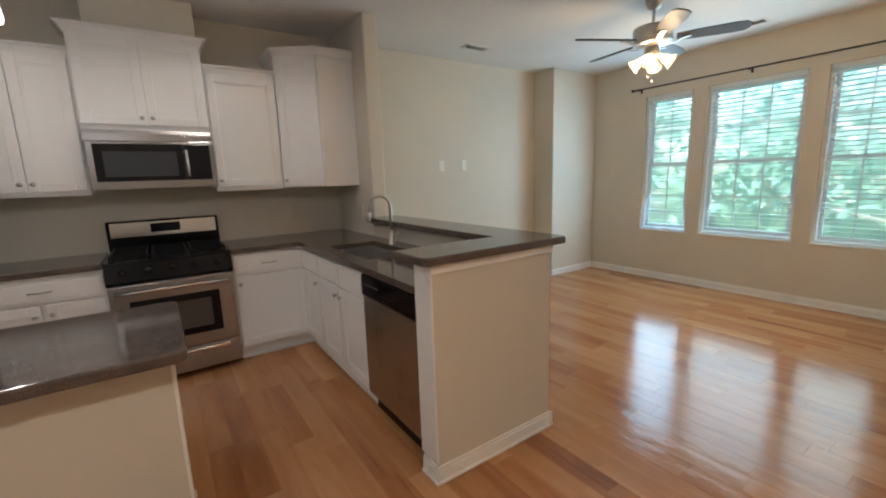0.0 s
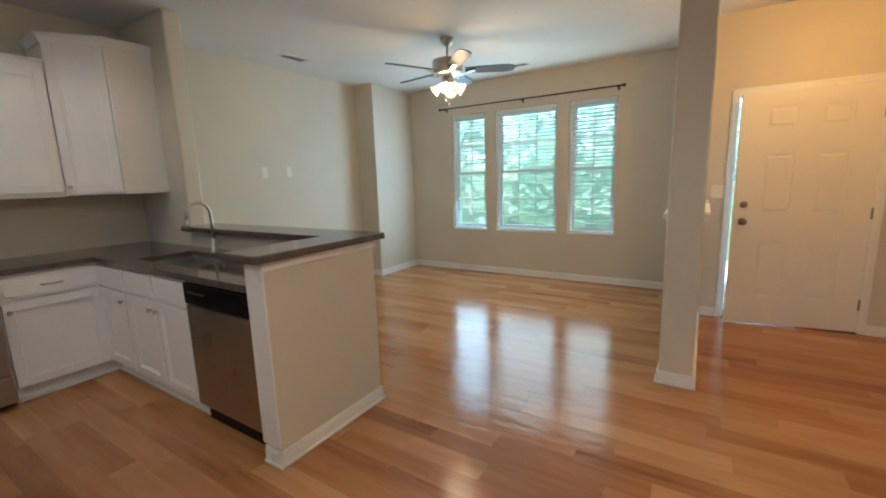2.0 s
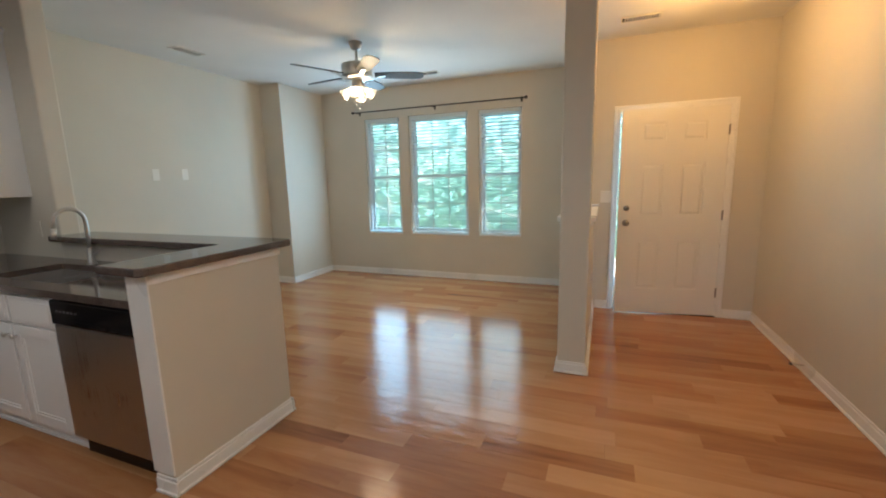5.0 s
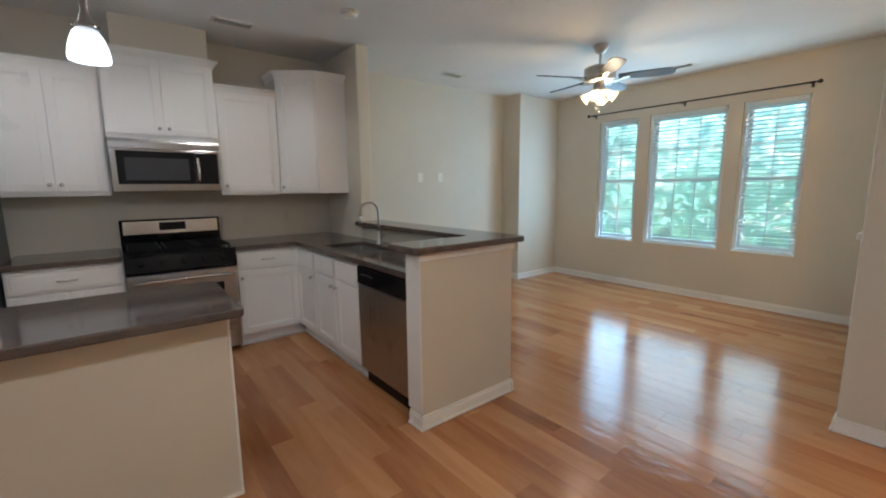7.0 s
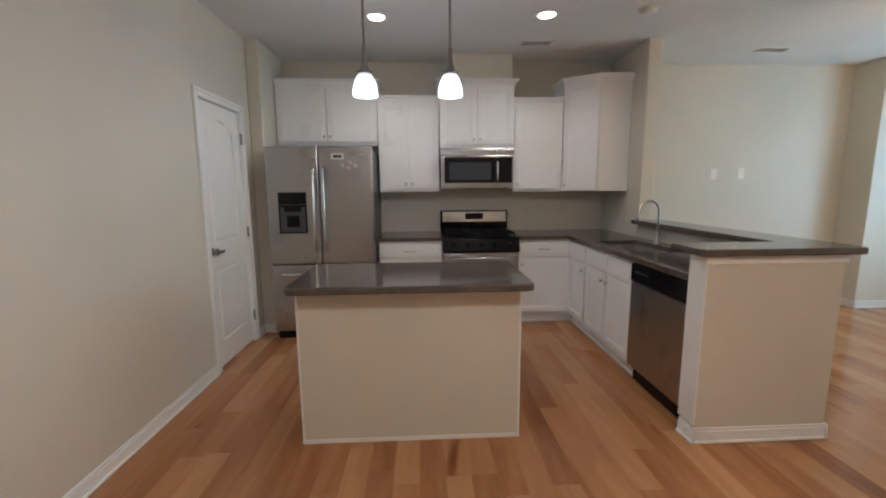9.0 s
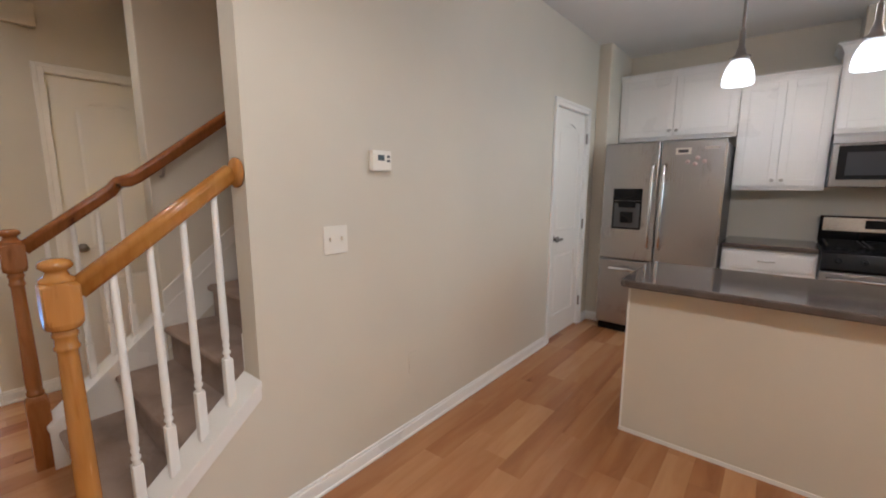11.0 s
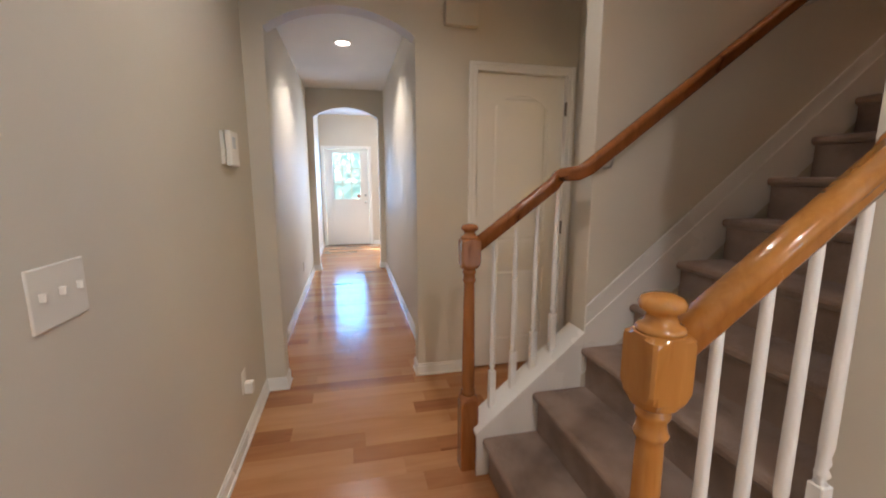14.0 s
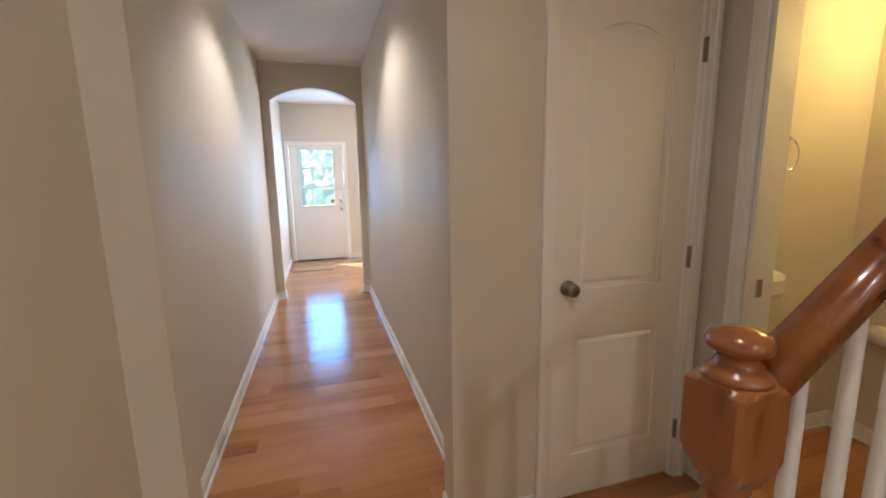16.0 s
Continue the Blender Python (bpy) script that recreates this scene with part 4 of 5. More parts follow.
f = part("freezer_drawer", boxes((0.0, w, 0.0, 0.07, 0.075, 0.705), r=0.012), STEEL, ob, "stainless freezer drawer")
part("toe_grille", boxes((0.02, w - 0.02, 0.03, 0.08, 0.0, 0.07)), BLACK, ob)
part("dispenser_panel", boxes((0.098, 0.35, -0.004, 0.002, 1.262, 1.372), r=0.003), BLACK, l, "black dispenser controls")
bm = boxes((0.098, 0.112, -0.006, 0.001, 1.0, 1.26), (0.336, 0.35, -0.006, 0.001, 1.0, 1.26), (0.112, 0.336, -0.006, 0.001, 1.0, 1.016), (0.112, 0.336, -0.006, 0.001, 1.24, 1.26), r=0.002)
part("dispenser_frame", bm, BLACK, l)
part("dispenser_recess", boxes((0.112, 0.336, -0.0025, 0.001, 1.016, 1.24)), GREY_PLASTIC, l, "grey dispenser recess")
part("dispenser_paddle", boxes((0.17, 0.278, -0.012, 0.0, 1.06, 1.16), r=0.008), BLACK, l)
part("dispenser_spout", boxes((0.15, 0.298, -0.016, 0.0, 1.2, 1.24), r=0.005), BLACK, l)
for x, p in ((w / 2 - 0.045, l), (w / 2 + 0.045, r)):
    bm = sweep(bmesh.new(), [(x, 0.0, 0.84), (x, -0.045, 0.86), (x, -0.06, 1.0), (x, -0.064, 1.2), (x, -0.06, 1.42), (x, -0.045, 1.56), (x, 0.0, 1.58)], circle(0.013, 12), up=(1, 0, 0))
    part("handle", bm, STEEL_BRIGHT, p, "long bowed steel handle")
bm = sweep(bmesh.new(), [(0.1, 0.0, 0.63), (0.115, -0.045, 0.63), (0.3, -0.06, 0.63), (w / 2, -0.062, 0.63), (w - 0.3, -0.06, 0.63), (w - 0.115, -0.045, 0.63), (w - 0.1, 0.0, 0.63)], circle(0.013, 12))
part("handle", bm, STEEL_BRIGHT, f, "horizontal bowed steel handle")
part("label_card", boxes((0.585, 0.70, -0.002, 0.001, 1.66, 1.715)), PLASTIC, r, "white printed card")
part("label_print", boxes((0.605, 0.68, -0.003, -0.0015, 1.675, 1.70)), GREY_PLASTIC, r)
part("brand_badge", boxes((0.80, 0.90, -0.002, 0.001, 1.70, 1.715)), CHROME, r)
magnet = mat("pale_magnet", (0.55, 0.42, 0.40), 0.5)
for x, z in ((0.68, 1.60), (0.75, 1.63), (0.80, 1.60), (0.735, 1.58)):
    part("magnet", lathe(bmesh.new(), [(0.018, 0), (0.018, 0.003), (0.001, 0.004)], 10, at((x, 0, z)) @ FRONT), magnet, r)

# island
ob = thing("kitchen_island", at((-0.67, 1.7, 0)), "beige painted kitchen island with a stone top", "island")
part("base", boxes((-0.615, 0.587, -0.25, 0.25, 0, 0.875)), WALL, ob, "beige painted panel base")
bm = boxes((-0.619, 0.591, -0.256, -0.25, 0, 0.022), (0.587, 0.593, -0.25, 0.25, 0, 0.022), (-0.621, -0.615, -0.25, 0.25, 0, 0.022))
part("shoe_moulding", bm, TRIM, ob)
for x in (-0.619, 0.58):
    part("corner_bead", boxes((x, x + 0.011, -0.254, -0.245, 0.022, 0.872), r=0.002), TRIM, ob)
o = []
for cx, cy, a0 in ((0.592, 0.26, 0), (-0.598, 0.26, 90), (-0.598, -0.342, 180), (0.592, -0.342, 270)):
    o += [(cx + 0.04 * math.cos(radians(a0 + a)), cy + 0.04 * math.sin(radians(a0 + a))) for a in range(0, 91, 15)]
bm = prism(bmesh.new(), o, "z", 0.877, 0.916)
edges = [e for e in bm.edges if abs(e.verts[0].co.z - e.verts[1].co.z) < 1e-5]
bmesh.ops.bevel(bm, geom=edges, offset=0.009, segments=3, affect="EDGES", profile=0.5)
part("top", bm, STONE, ob, "polished dark taupe stone top")


# ---- ceiling fittings ----
def pendant(x, y):
    ob = thing("pendant_lamp", at((x, y, 1.885)), "lit white glass bell pendant on a nickel rod", "pendant lamp", "pendants over the island")
    sh = part("shade", lathe(bmesh.new(), [(0.068, 0.03), (0.07, 0.045), (0.066, 0.08), (0.056, 0.115), (0.043, 0.14), (0.03, 0.155), (0.028, 0.15), (0.04, 0.136), (0.052, 0.114), (0.062, 0.08), (0.066, 0.045), (0.0665, 0.031)], 28), SHADE_LIT, ob, "glowing opal glass bell shade")
    sh.visible_shadow = False
    part("socket_cap", lathe(bmesh.new(), [(0.034, 0.15), (0.037, 0.165), (0.024, 0.178), (0.02, 0.2), (0.013, 0.215), (0.013, 0.29), (0.008, 0.3)], 18), PEWTER, ob)
    part("collar", boxes((-0.045, 0.045, -0.005, 0.005, 0.16, 0.168)), PEWTER, ob)
    part("rod", rod(bmesh.new(), (0, 0, 0.225), (0, 0, H - 1.885 - 0.02), 0.0075), PEWTER, ob)
    part("canopy", lathe(bmesh.new(), [(0.02, H - 1.885 - 0.04), (0.06, H - 1.885 - 0.012), (0.062, H - 1.885)], 20), NICKEL, ob)
    return ob


first = pendant(-0.92, 1.75)
copy_thing(first, at((-0.44, 1.75, 1.885)))


def downlight(x, y):
    ob = thing("recessed_light", at((x, y, H)), "lit recessed ceiling light with white trim", "ceiling light", "recessed ceiling lights")
    part("trim_ring", lathe(bmesh.new(), [(0.082, 0), (0.095, -0.002), (0.095, -0.006), (0.07, -0.008), (0.068, -0.001)], 28), PLASTIC, ob)
    part("lens", lathe(bmesh.new(), [(0.068, -0.002), (0.066, -0.006), (0.001, -0.006)], 28), DISC, ob, "glowing lens")
    return ob


first = downlight(0.387, 2.72)
copy_thing(first, at((-0.95, 2.8, H)))
# These next two fittings are unseen additions, put where the fill lamps hang.
copy_thing(first, at((0.387, -0.75, H)))
copy_thing(first, at((-0.95, -0.75, H)))
copy_thing(first, at((-3.1, -1.1, H)))
copy_thing(first, at((-6.12, -1.26, H)))


def vent(x, y, w, d, turn=0.0):
    ob = thing("ceiling_vent", at((x, y, H)) @ Matrix.Rotation(radians(turn), 4, "Z"), "small white slatted ceiling air register", "ceiling vent", "ceiling registers")
    part("frame", boxes((-w / 2, w / 2, -d / 2, -d / 2 + 0.018, -0.008, 0), (-w / 2, w / 2, d / 2 - 0.018, d / 2, -0.008, 0), (-w / 2, -w / 2 + 0.018, -d / 2 + 0.018, d / 2 - 0.018, -0.008, 0), (w / 2 - 0.018, w / 2, -d / 2 + 0.018, d / 2 - 0.018, -0.008, 0)), PLASTIC, ob)
    part("backing", boxes((-w / 2 + 0.018, w / 2 - 0.018, -d / 2 + 0.018, d / 2 - 0.018, -0.002, -0.0005)), BLACK, ob)
    slat = solid("slat", boxes((-w / 2 + 0.018, w / 2 - 0.018, -0.005, 0.005, -0.0008, 0.0008)), PLASTIC)
    n = int((d - 0.036) / 0.02)
    for k in range(n):
        s = part("slat", slat, PLASTIC, ob)
        s.matrix_local = at((0, -d / 2 + 0.028 + 0.02 * k, -0.006)) @ Matrix.Rotation(radians(40), 4, "X")


vent(2.9, 3.48, 0.31, 0.14)
vent(0.476, 3.356, 0.31, 0.14)
vent(4.76, 1.67, 0.14, 0.3)
vent(3.89, -0.69, 0.14, 0.33)
ob = thing("smoke_detector", at((1.135, 2.59, H)), "round white smoke detector on the ceiling", "smoke detector")
part("base", lathe(bmesh.new(), [(0.07, 0), (0.07, -0.012), (0.062, -0.014)][::-1], 24), PLASTIC, ob)
part("cover", lathe(bmesh.new(), [(0.061, -0.014), (0.055, -0.034), (0.03, -0.04), (0.001, -0.041)][::-1], 24), PLASTIC, ob)
ob = thing("entry_light", at((3.3, -1.08, H)), "lit flush ceiling light in the entry", "ceiling light")
part("pan", lathe(bmesh.new(), [(0.12, 0), (0.12, -0.012), (0.11, -0.016)][::-1], 28), NICKEL, ob)
sh = part("bowl", lathe(bmesh.new(), [(0.11, -0.014), (0.1, -0.026), (0.06, -0.036), (0.001, -0.04)][::-1], 28), glow("lit_warm_glass", (1.0, 0.72, 0.40), 5.0), ob, "glowing warm glass bowl")
sh.visible_shadow = False

# ceiling fan
ob = thing("ceiling_fan", at((3.40, 1.84, H)), "five-blade brushed nickel ceiling fan with lit glass shades", "ceiling fan")
part("canopy", lathe(bmesh.new(), [(0.02, -0.075), (0.045, -0.06), (0.066, -0.02), (0.068, 0)], 24), NICKEL, ob)
part("downrod", rod(bmesh.new(), (0, 0, -0.2), (0, 0, -0.06), 0.013), NICKEL, ob)
part("motor", lathe(bmesh.new(), [(0.05, -0.345), (0.10, -0.34), (0.145, -0.325), (0.152, -0.305), (0.148, -0.295), (0.148, -0.235), (0.152, -0.228), (0.146, -0.205), (0.11, -0.192), (0.05, -0.186), (0.02, -0.18)], 32), NICKEL, ob)
part("light_hub", lathe(bmesh.new(), [(0.02, -0.445), (0.05, -0.43), (0.06, -0.39), (0.052, -0.35), (0.05, -0.335)], 24), NICKEL, ob)
BLADE = wood("fan_blade", (0.028, 0.027, 0.026), (0.045, 0.043, 0.041), (0.065, 0.062, 0.06), (3, 3, 3), 0.4, "object", 5.0, 0.0)
BLADE.node_tree.nodes["Principled BSDF"].inputs["Specular IOR Level"].default_value = 0.12
for k in range(5):
    a = Matrix.Rotation(radians(9 + 72 * k), 4, "Z")
    out = [(0.17, -0.05), (0.3, -0.062), (0.55, -0.07), (0.62, -0.06), (0.65, -0.03), (0.65, 0.03), (0.62, 0.06), (0.55, 0.07), (0.3, 0.062), (0.17, 0.05)]
    bm = prism(bmesh.new(), out, "z", -0.004, 0.004)
    bmesh.ops.transform(bm, matrix=a @ at((0, 0, -0.30)) @ Matrix.Rotation(radians(-13), 4, "X"), verts=bm.verts)
    blade = part("blade", bm, BLADE, ob, "dark glossy fan blade")
    bm = sweep(bmesh.new(), [(0.1, 0, -0.335), (0.15, 0, -0.338), (0.21, 0, -0.316), (0.27, 0, -0.309)], [(-0.02, -0.003), (0.02, -0.003), (0.02, 0.003), (-0.02, 0.003)])
    bmesh.ops.transform(bm, matrix=a, verts=bm.verts)
    part("blade_arm", bm, NICKEL, blade)
frost = mat("pale_glass", (0.95, 0.86, 0.7), 0.2)
fb = frost.node_tree.nodes["Principled BSDF"]
fb.inputs["Transmission Weight"].default_value = 0.92
fb.inputs["Emission Color"].default_value = (1.0, 0.74, 0.42, 1)
fb.inputs["Emission Strength"].default_value = 0.12 * LEVEL
for k in range(4):
    a = Matrix.Rotation(radians(20 + 90 * k), 4, "Z") @ at((0.055, 0, -0.42)) @ Matrix.Rotation(radians(125), 4, "Y")
    bm = lathe(bmesh.new(), [(0.018, 0), (0.022, 0.02), (0.036, 0.06), (0.05, 0.1), (0.06, 0.115), (0.057, 0.116), (0.046, 0.1), (0.032, 0.06), (0.018, 0.022), (0.014, 0.004)], 20, a)
    s = part("glass_shade", bm, frost, ob, "clear bell glass shade")
    s.visible_shadow = False
    b = part("bulb", lathe(bmesh.new(), [(0.008, 0.03), (0.02, 0.06), (0.022, 0.08), (0.012, 0.1), (0.001, 0.105)], 14, a), BULB, s, "lit bulb")
    b.visible_shadow = False
for x, z in ((0.03, -0.60), (-0.03, -0.57)):
    part("pull_chain", rod(bmesh.new(), (x, 0.01, -0.44), (x, 0.01, z), 0.0018, 6), NICKEL, ob)
    part("chain_bob", lathe(bmesh.new(), [(0.002, z - 0.03), (0.007, z - 0.02), (0.006, z - 0.005), (0.002, z)], 10, at((x, 0.01, 0))), NICKEL, ob)


# ---- stairs ----
RUN, RISE, NOSE_Y, NOSE_Z = 0.2456, 0.203, -0.672, 0.192
ob = thing("staircase", at((0, 0, 0)), "straight stair with taupe carpet and white skirts", "stairs", "", "structure")
for k in range(14):
    y, z = NOSE_Y + RUN * k, NOSE_Z + RISE * k
    prof = [(y + 0.03, z - RISE + (0 if k else -0.01)), (y + 0.028, z - 0.045), (y + 0.006, z - 0.036), (y - 0.002, z - 0.022), (y + 0.002, z - 0.007), (y + 0.016, z), (y + RUN + 0.03, z), (y + RUN + 0.03, z - RISE)]
    part("step", prism(bmesh.new(), prof, "x", -3.348, -2.312), CARPET, ob, "carpeted step")
SLOPE = RISE / RUN


def slope(y, z0=0.0):
    """Line of the skirts along the stair walls."""
    return 0.405 + (y + 0.60) * SLOPE + z0


def cap_z(y, z0=0.0):
    """Top of the sloping caps that carry the balusters."""
    return 0.312 + (y + 0.60) * 0.855 + z0


# near and far skirts with sloping caps
for x0, x1, y0, y1 in ((-2.312, -2.19, -0.695, -0.2), (-3.48, -3.355, -0.695, -0.172)):
    wall = prism(bmesh.new(), [(y0, 0), (y0, cap_z(y0, -0.026)), (y1, cap_z(y1, -0.026)), (y1, 0)], "x", x0 + 0.004, x1)
    part("stringer_wall", wall, WALL if x1 > -3 else TRIM, ob)
    part("stringer_cap", prism(bmesh.new(), [(y0 - 0.012, cap_z(y0, -0.026)), (y0 - 0.012, cap_z(y0, -0.008)), (y1, cap_z(y1)), (y1, cap_z(y1, -0.026))], "x", x0 - 0.01, x1 + 0.016), TRIM, ob)
    part("skirt_board", prism(bmesh.new(), [(y0 - 0.008, 0.0), (y0 - 0.008, cap_z(y0, -0.026)), (y1, cap_z(y1, -0.026)), (y1, cap_z(y1, -0.075)), (y0 + 0.13, cap_z(y0 + 0.13, -0.075)), (y0 + 0.045, 0.0)], "x", x1 - 0.004, x1 + 0.008), TRIM, ob)
part("inner_skirt", prism(bmesh.new(), [(-0.695, 0.0), (-0.695, cap_z(-0.695, -0.026)), (-0.2, cap_z(-0.2, -0.026)), (-0.2, 0.0)], "x", -2.318, -2.309), TRIM, ob)
part("wall_skirt", prism(bmesh.new(), [(-0.17, slope(-0.17, -0.3)), (-0.17, slope(-0.17, 0.042)), (2.6, slope(2.6, 0.042)), (2.6, slope(2.6, -0.3))], "x", -3.356, -3.345), TRIM, ob)
part("wall_skirt_cap", prism(bmesh.new(), [(-0.171, slope(-0.17, 0.027)), (-0.171, slope(-0.17, 0.05)), (2.6, slope(2.6, 0.05)), (2.6, slope(2.6, 0.027))], "x", -3.348, -3.336), TRIM, ob)
part("wall_skirt_bead", prism(bmesh.new(), [(-0.171, slope(-0.17, -0.064)), (-0.171, slope(-0.17, -0.05)), (2.6, slope(2.6, -0.05)), (2.6, slope(2.6, -0.064))], "x", -3.348, -3.338), TRIM, ob)
part("wall_skirt", prism(bmesh.new(), [(-0.2, slope(-0.2, -0.09)), (-0.2, slope(-0.2, 0.075)), (2.6, slope(2.6, 0.075)), (2.6, slope(2.6, -0.09))], "x", -2.322, -2.31), TRIM, ob)


def squared(bm, half, rings, m, seg=48):
    """A turned square block: each ring (cut radius, z) is the square clipped by a circle."""
    loops = []
    for cut, z in rings:
        loop = []
        for k in range(seg):
            a = 2 * math.pi * (k + 0.5) / seg
            r = min(half / max(abs(math.cos(a)), abs(math.sin(a))), cut)
            loop.append(bm.verts.new(m @ Vector((r * math.cos(a), r * math.sin(a), z))))
        loops.append(loop)
    for a, b in zip(loops, loops[1:]):
        for k in range(seg):
            bm.faces.new((a[k], a[(k + 1) % seg], b[(k + 1) % seg], b[k]))
    bm.faces.new(loops[0][::-1])
    bm.faces.new(loops[-1])
    return bm


def newel(ob, x, y, timber):
    m = at((x, y, 0))
    post = [(0.03, 0.38), (0.034, 0.39), (0.034, 0.4), (0.028, 0.408), (0.031, 0.43), (0.0305, 0.5), (0.027, 0.75), (0.0245, 0.92), (0.0245, 0.932), (0.03, 0.938), (0.031, 0.945), (0.027, 0.952), (0.0265, 0.972), (0.031, 0.978), (0.031, 0.986), (0.028, 0.99), (0.03, 1.0)]
    n = part("newel_post", lathe(bmesh.new(), post, 28, m), timber, ob, "turned oak newel post")
    part("foot_block", squared(bmesh.new(), 0.042, [(0.07, 0.0), (0.0585, 0.004), (0.0585, 0.34), (0.05, 0.36), (0.04, 0.374), (0.033, 0.382)], m), timber, n)
    part("head_block", squared(bmesh.new(), 0.0435, [(0.033, 0.997), (0.042, 1.003), (0.052, 1.018), (0.0605, 1.034), (0.0605, 1.12), (0.056, 1.128), (0.045, 1.135), (0.04, 1.137)], m), timber, n)
    part("finial", lathe(bmesh.new(), [(0.041, 1.136), (0.042, 1.143), (0.037, 1.149), (0.029, 1.153), (0.027, 1.16), (0.024, 1.166), (0.03, 1.172), (0.038, 1.178), (0.0395, 1.187), (0.034, 1.197), (0.018, 1.203), (0.001, 1.204)], 28, m), timber, n)


def baluster(ob, x, y, z0, z1):
    bm = bmesh.new()
    box(bm, x - 0.016, x + 0.016, y - 0.016, y + 0.016, z0 - 0.012, z0 + 0.182, r=0.003, seg=1)
    part("baluster", lathe(bm, [(0.015, z0 + 0.178), (0.008, z0 + 0.192), (0.0145, z0 + 0.203), (0.0145, z0 + 0.208), (0.009, z0 + 0.218), (0.0135, z0 + 0.232), (0.0105, z0 + 0.245), (0.014, z0 + 0.27), (0.0135, z0 + 0.36), (0.0105, z1 - 0.05), (0.01, z1)], 12, at((x, y, 0))), TRIM, ob, "white turned baluster")


RAIL = [(-0.018, -0.03), (0.018, -0.03), (0.024, -0.018), (0.021, -0.006), (0.029, 0.004), (0.03, 0.016), (0.022, 0.028), (0.0, 0.033), (-0.022, 0.028), (-0.03, 0.016), (-0.029, 0.004), (-0.021, -0.006), (-0.024, -0.018)]


def rail_z(y):
    return 1.083 + (y + 0.72) * 0.745


ob = thing("stair_railing", at((0, 0, 0)), "golden oak stair railing with white balusters", "railing", "stair railings")
newel(ob, -2.25, -0.725, OAK)
for y in (-0.60, -0.497, -0.395, -0.29):
    baluster(ob, -2.25, y, cap_z(y), rail_z(y) - 0.02)
part("handrail", sweep(bmesh.new(), [(-2.25, -0.69, rail_z(-0.69)), (-2.25, -0.4, rail_z(-0.4)), (-2.25, -0.225, rail_z(-0.225))], RAIL), OAK, ob, "oak handrail")
part("rosette", lathe(bmesh.new(), [(0.055, 0), (0.055, 0.012), (0.045, 0.02), (0.001, 0.024)], 24, at((-2.25, -0.2, rail_z(-0.225))) @ FRONT), OAK, ob, "round oak wall rosette")
ob = thing("stair_railing", at((0, 0, 0)), "darker, redder-toned oak stair railing turning onto the stair wall", "railing", "stair railings")
newel(ob, -3.43, -0.725, OAK_DEEP)
for y in (-0.605, -0.50, -0.397, -0.297):
    baluster(ob, -3.43, y, cap_z(y), rail_z(y) - 0.02)
up = 0.75
wall_rail = 1.432
pts = [(-3.43, -0.69, rail_z(-0.69)), (-3.43, -0.45, rail_z(-0.45)), (-3.43, -0.33, rail_z(-0.33)), (-3.425, -0.298, 1.412), (-3.408, -0.288, 1.42), (-3.305, -0.286, 1.424), (-3.285, -0.275, 1.43), (-3.278, -0.245, wall_rail + 0.02 * up), (-3.278, 0.0, wall_rail + 0.265 * up), (-3.278, 1.0, wall_rail + 1.265 * up), (-3.278, 2.4, wall_rail + 2.665 * up)]
part("handrail", sweep(bmesh.new(), pts, RAIL), OAK_DEEP, ob, "darker, redder-toned oak handrail")
for y in (-0.12, 0.9, 1.9):
    z = wall_rail + (y + 0.265) * up
    bm = sweep(bmesh.new(), [(-3.349, y, z - 0.09), (-3.3, y, z - 0.085), (-3.275, y, z - 0.03)], circle(0.007, 8))
    part("rail_bracket", bm, NICKEL, ob)

# half wall with cap behind the column
setting("wall_half", boxes((2.851, 4.379, -0.372, -0.181, 0, 1.07)), WALL, "beige half wall between entry and living room", "half wall")
fixed("half_wall_cap", boxes((2.852, 4.378, -0.41, -0.14, 1.092, 1.125), (2.852, 4.378, -0.39, -0.16, 1.071, 1.092), r=0.003), TRIM, "white wooden cap on the half wall", "ledge")


# ---- small wall fittings ----
def plate(name, m, w, h, label, category, toggles=0, sockets=0, finish=PLASTIC):
    """A wall plate, front towards -y."""
    ob = thing(name, m, label, category)
    part("cover", boxes((-w / 2, w / 2, -0.006, 0, -h / 2, h / 2), r=0.003), finish, ob)
    for k in range(toggles):
        x = -w / 2 + w * (k + 0.5) / toggles
        part("toggle", boxes((x - 0.005, x + 0.005, -0.018, -0.005, -0.004, 0.014), r=0.002), PLASTIC, ob)
    for k in range(sockets):
        z = (-0.02, 0.02)[k]
        part("socket", boxes((-0.016, 0.016, -0.0075, -0.005, z - 0.013, z + 0.013), r=0.002), finish, ob)
    return ob


plate("light_switch", at((PANTRY, 0.177, 1.168)) @ FACE_E, 0.125, 0.125, "white double light switch on the beige wall", "light switch", 2)
plate("wall_outlet", at((PANTRY, 0.665, 0.43)) @ FACE_E, 0.075, 0.12, "beige painted-over outlet low on the wall", "outlet", 0, 2, finish=WALL)
NORTHWARD = Matrix.Rotation(radians(180), 4, "Z")
plate("light_switch", at((-2.63, SOUTH, 1.168)) @ NORTHWARD, 0.17, 0.125, "white triple light switch on the beige wall", "light switch", 3)
plate("light_switch", at((4.38, -0.48, 1.2)) @ FACE_W, 0.12, 0.12, "white light switch beside the front door", "light switch", 2)
plate("wall_plate", at((2.76, NORTH, 1.535)), 0.075, 0.12, "white blank cable plate on the living room wall", "wall plate")
plate("wall_plate", at((3.09, NORTH, 1.54)), 0.075, 0.12, "white blank cable plate on the living room wall", "wall plate")
plate("wall_outlet", at((0.62, NORTH, 1.12)), 0.075, 0.12, "beige painted-over outlet above the kitchen worktop", "outlet", 0, 2, finish=WALL)
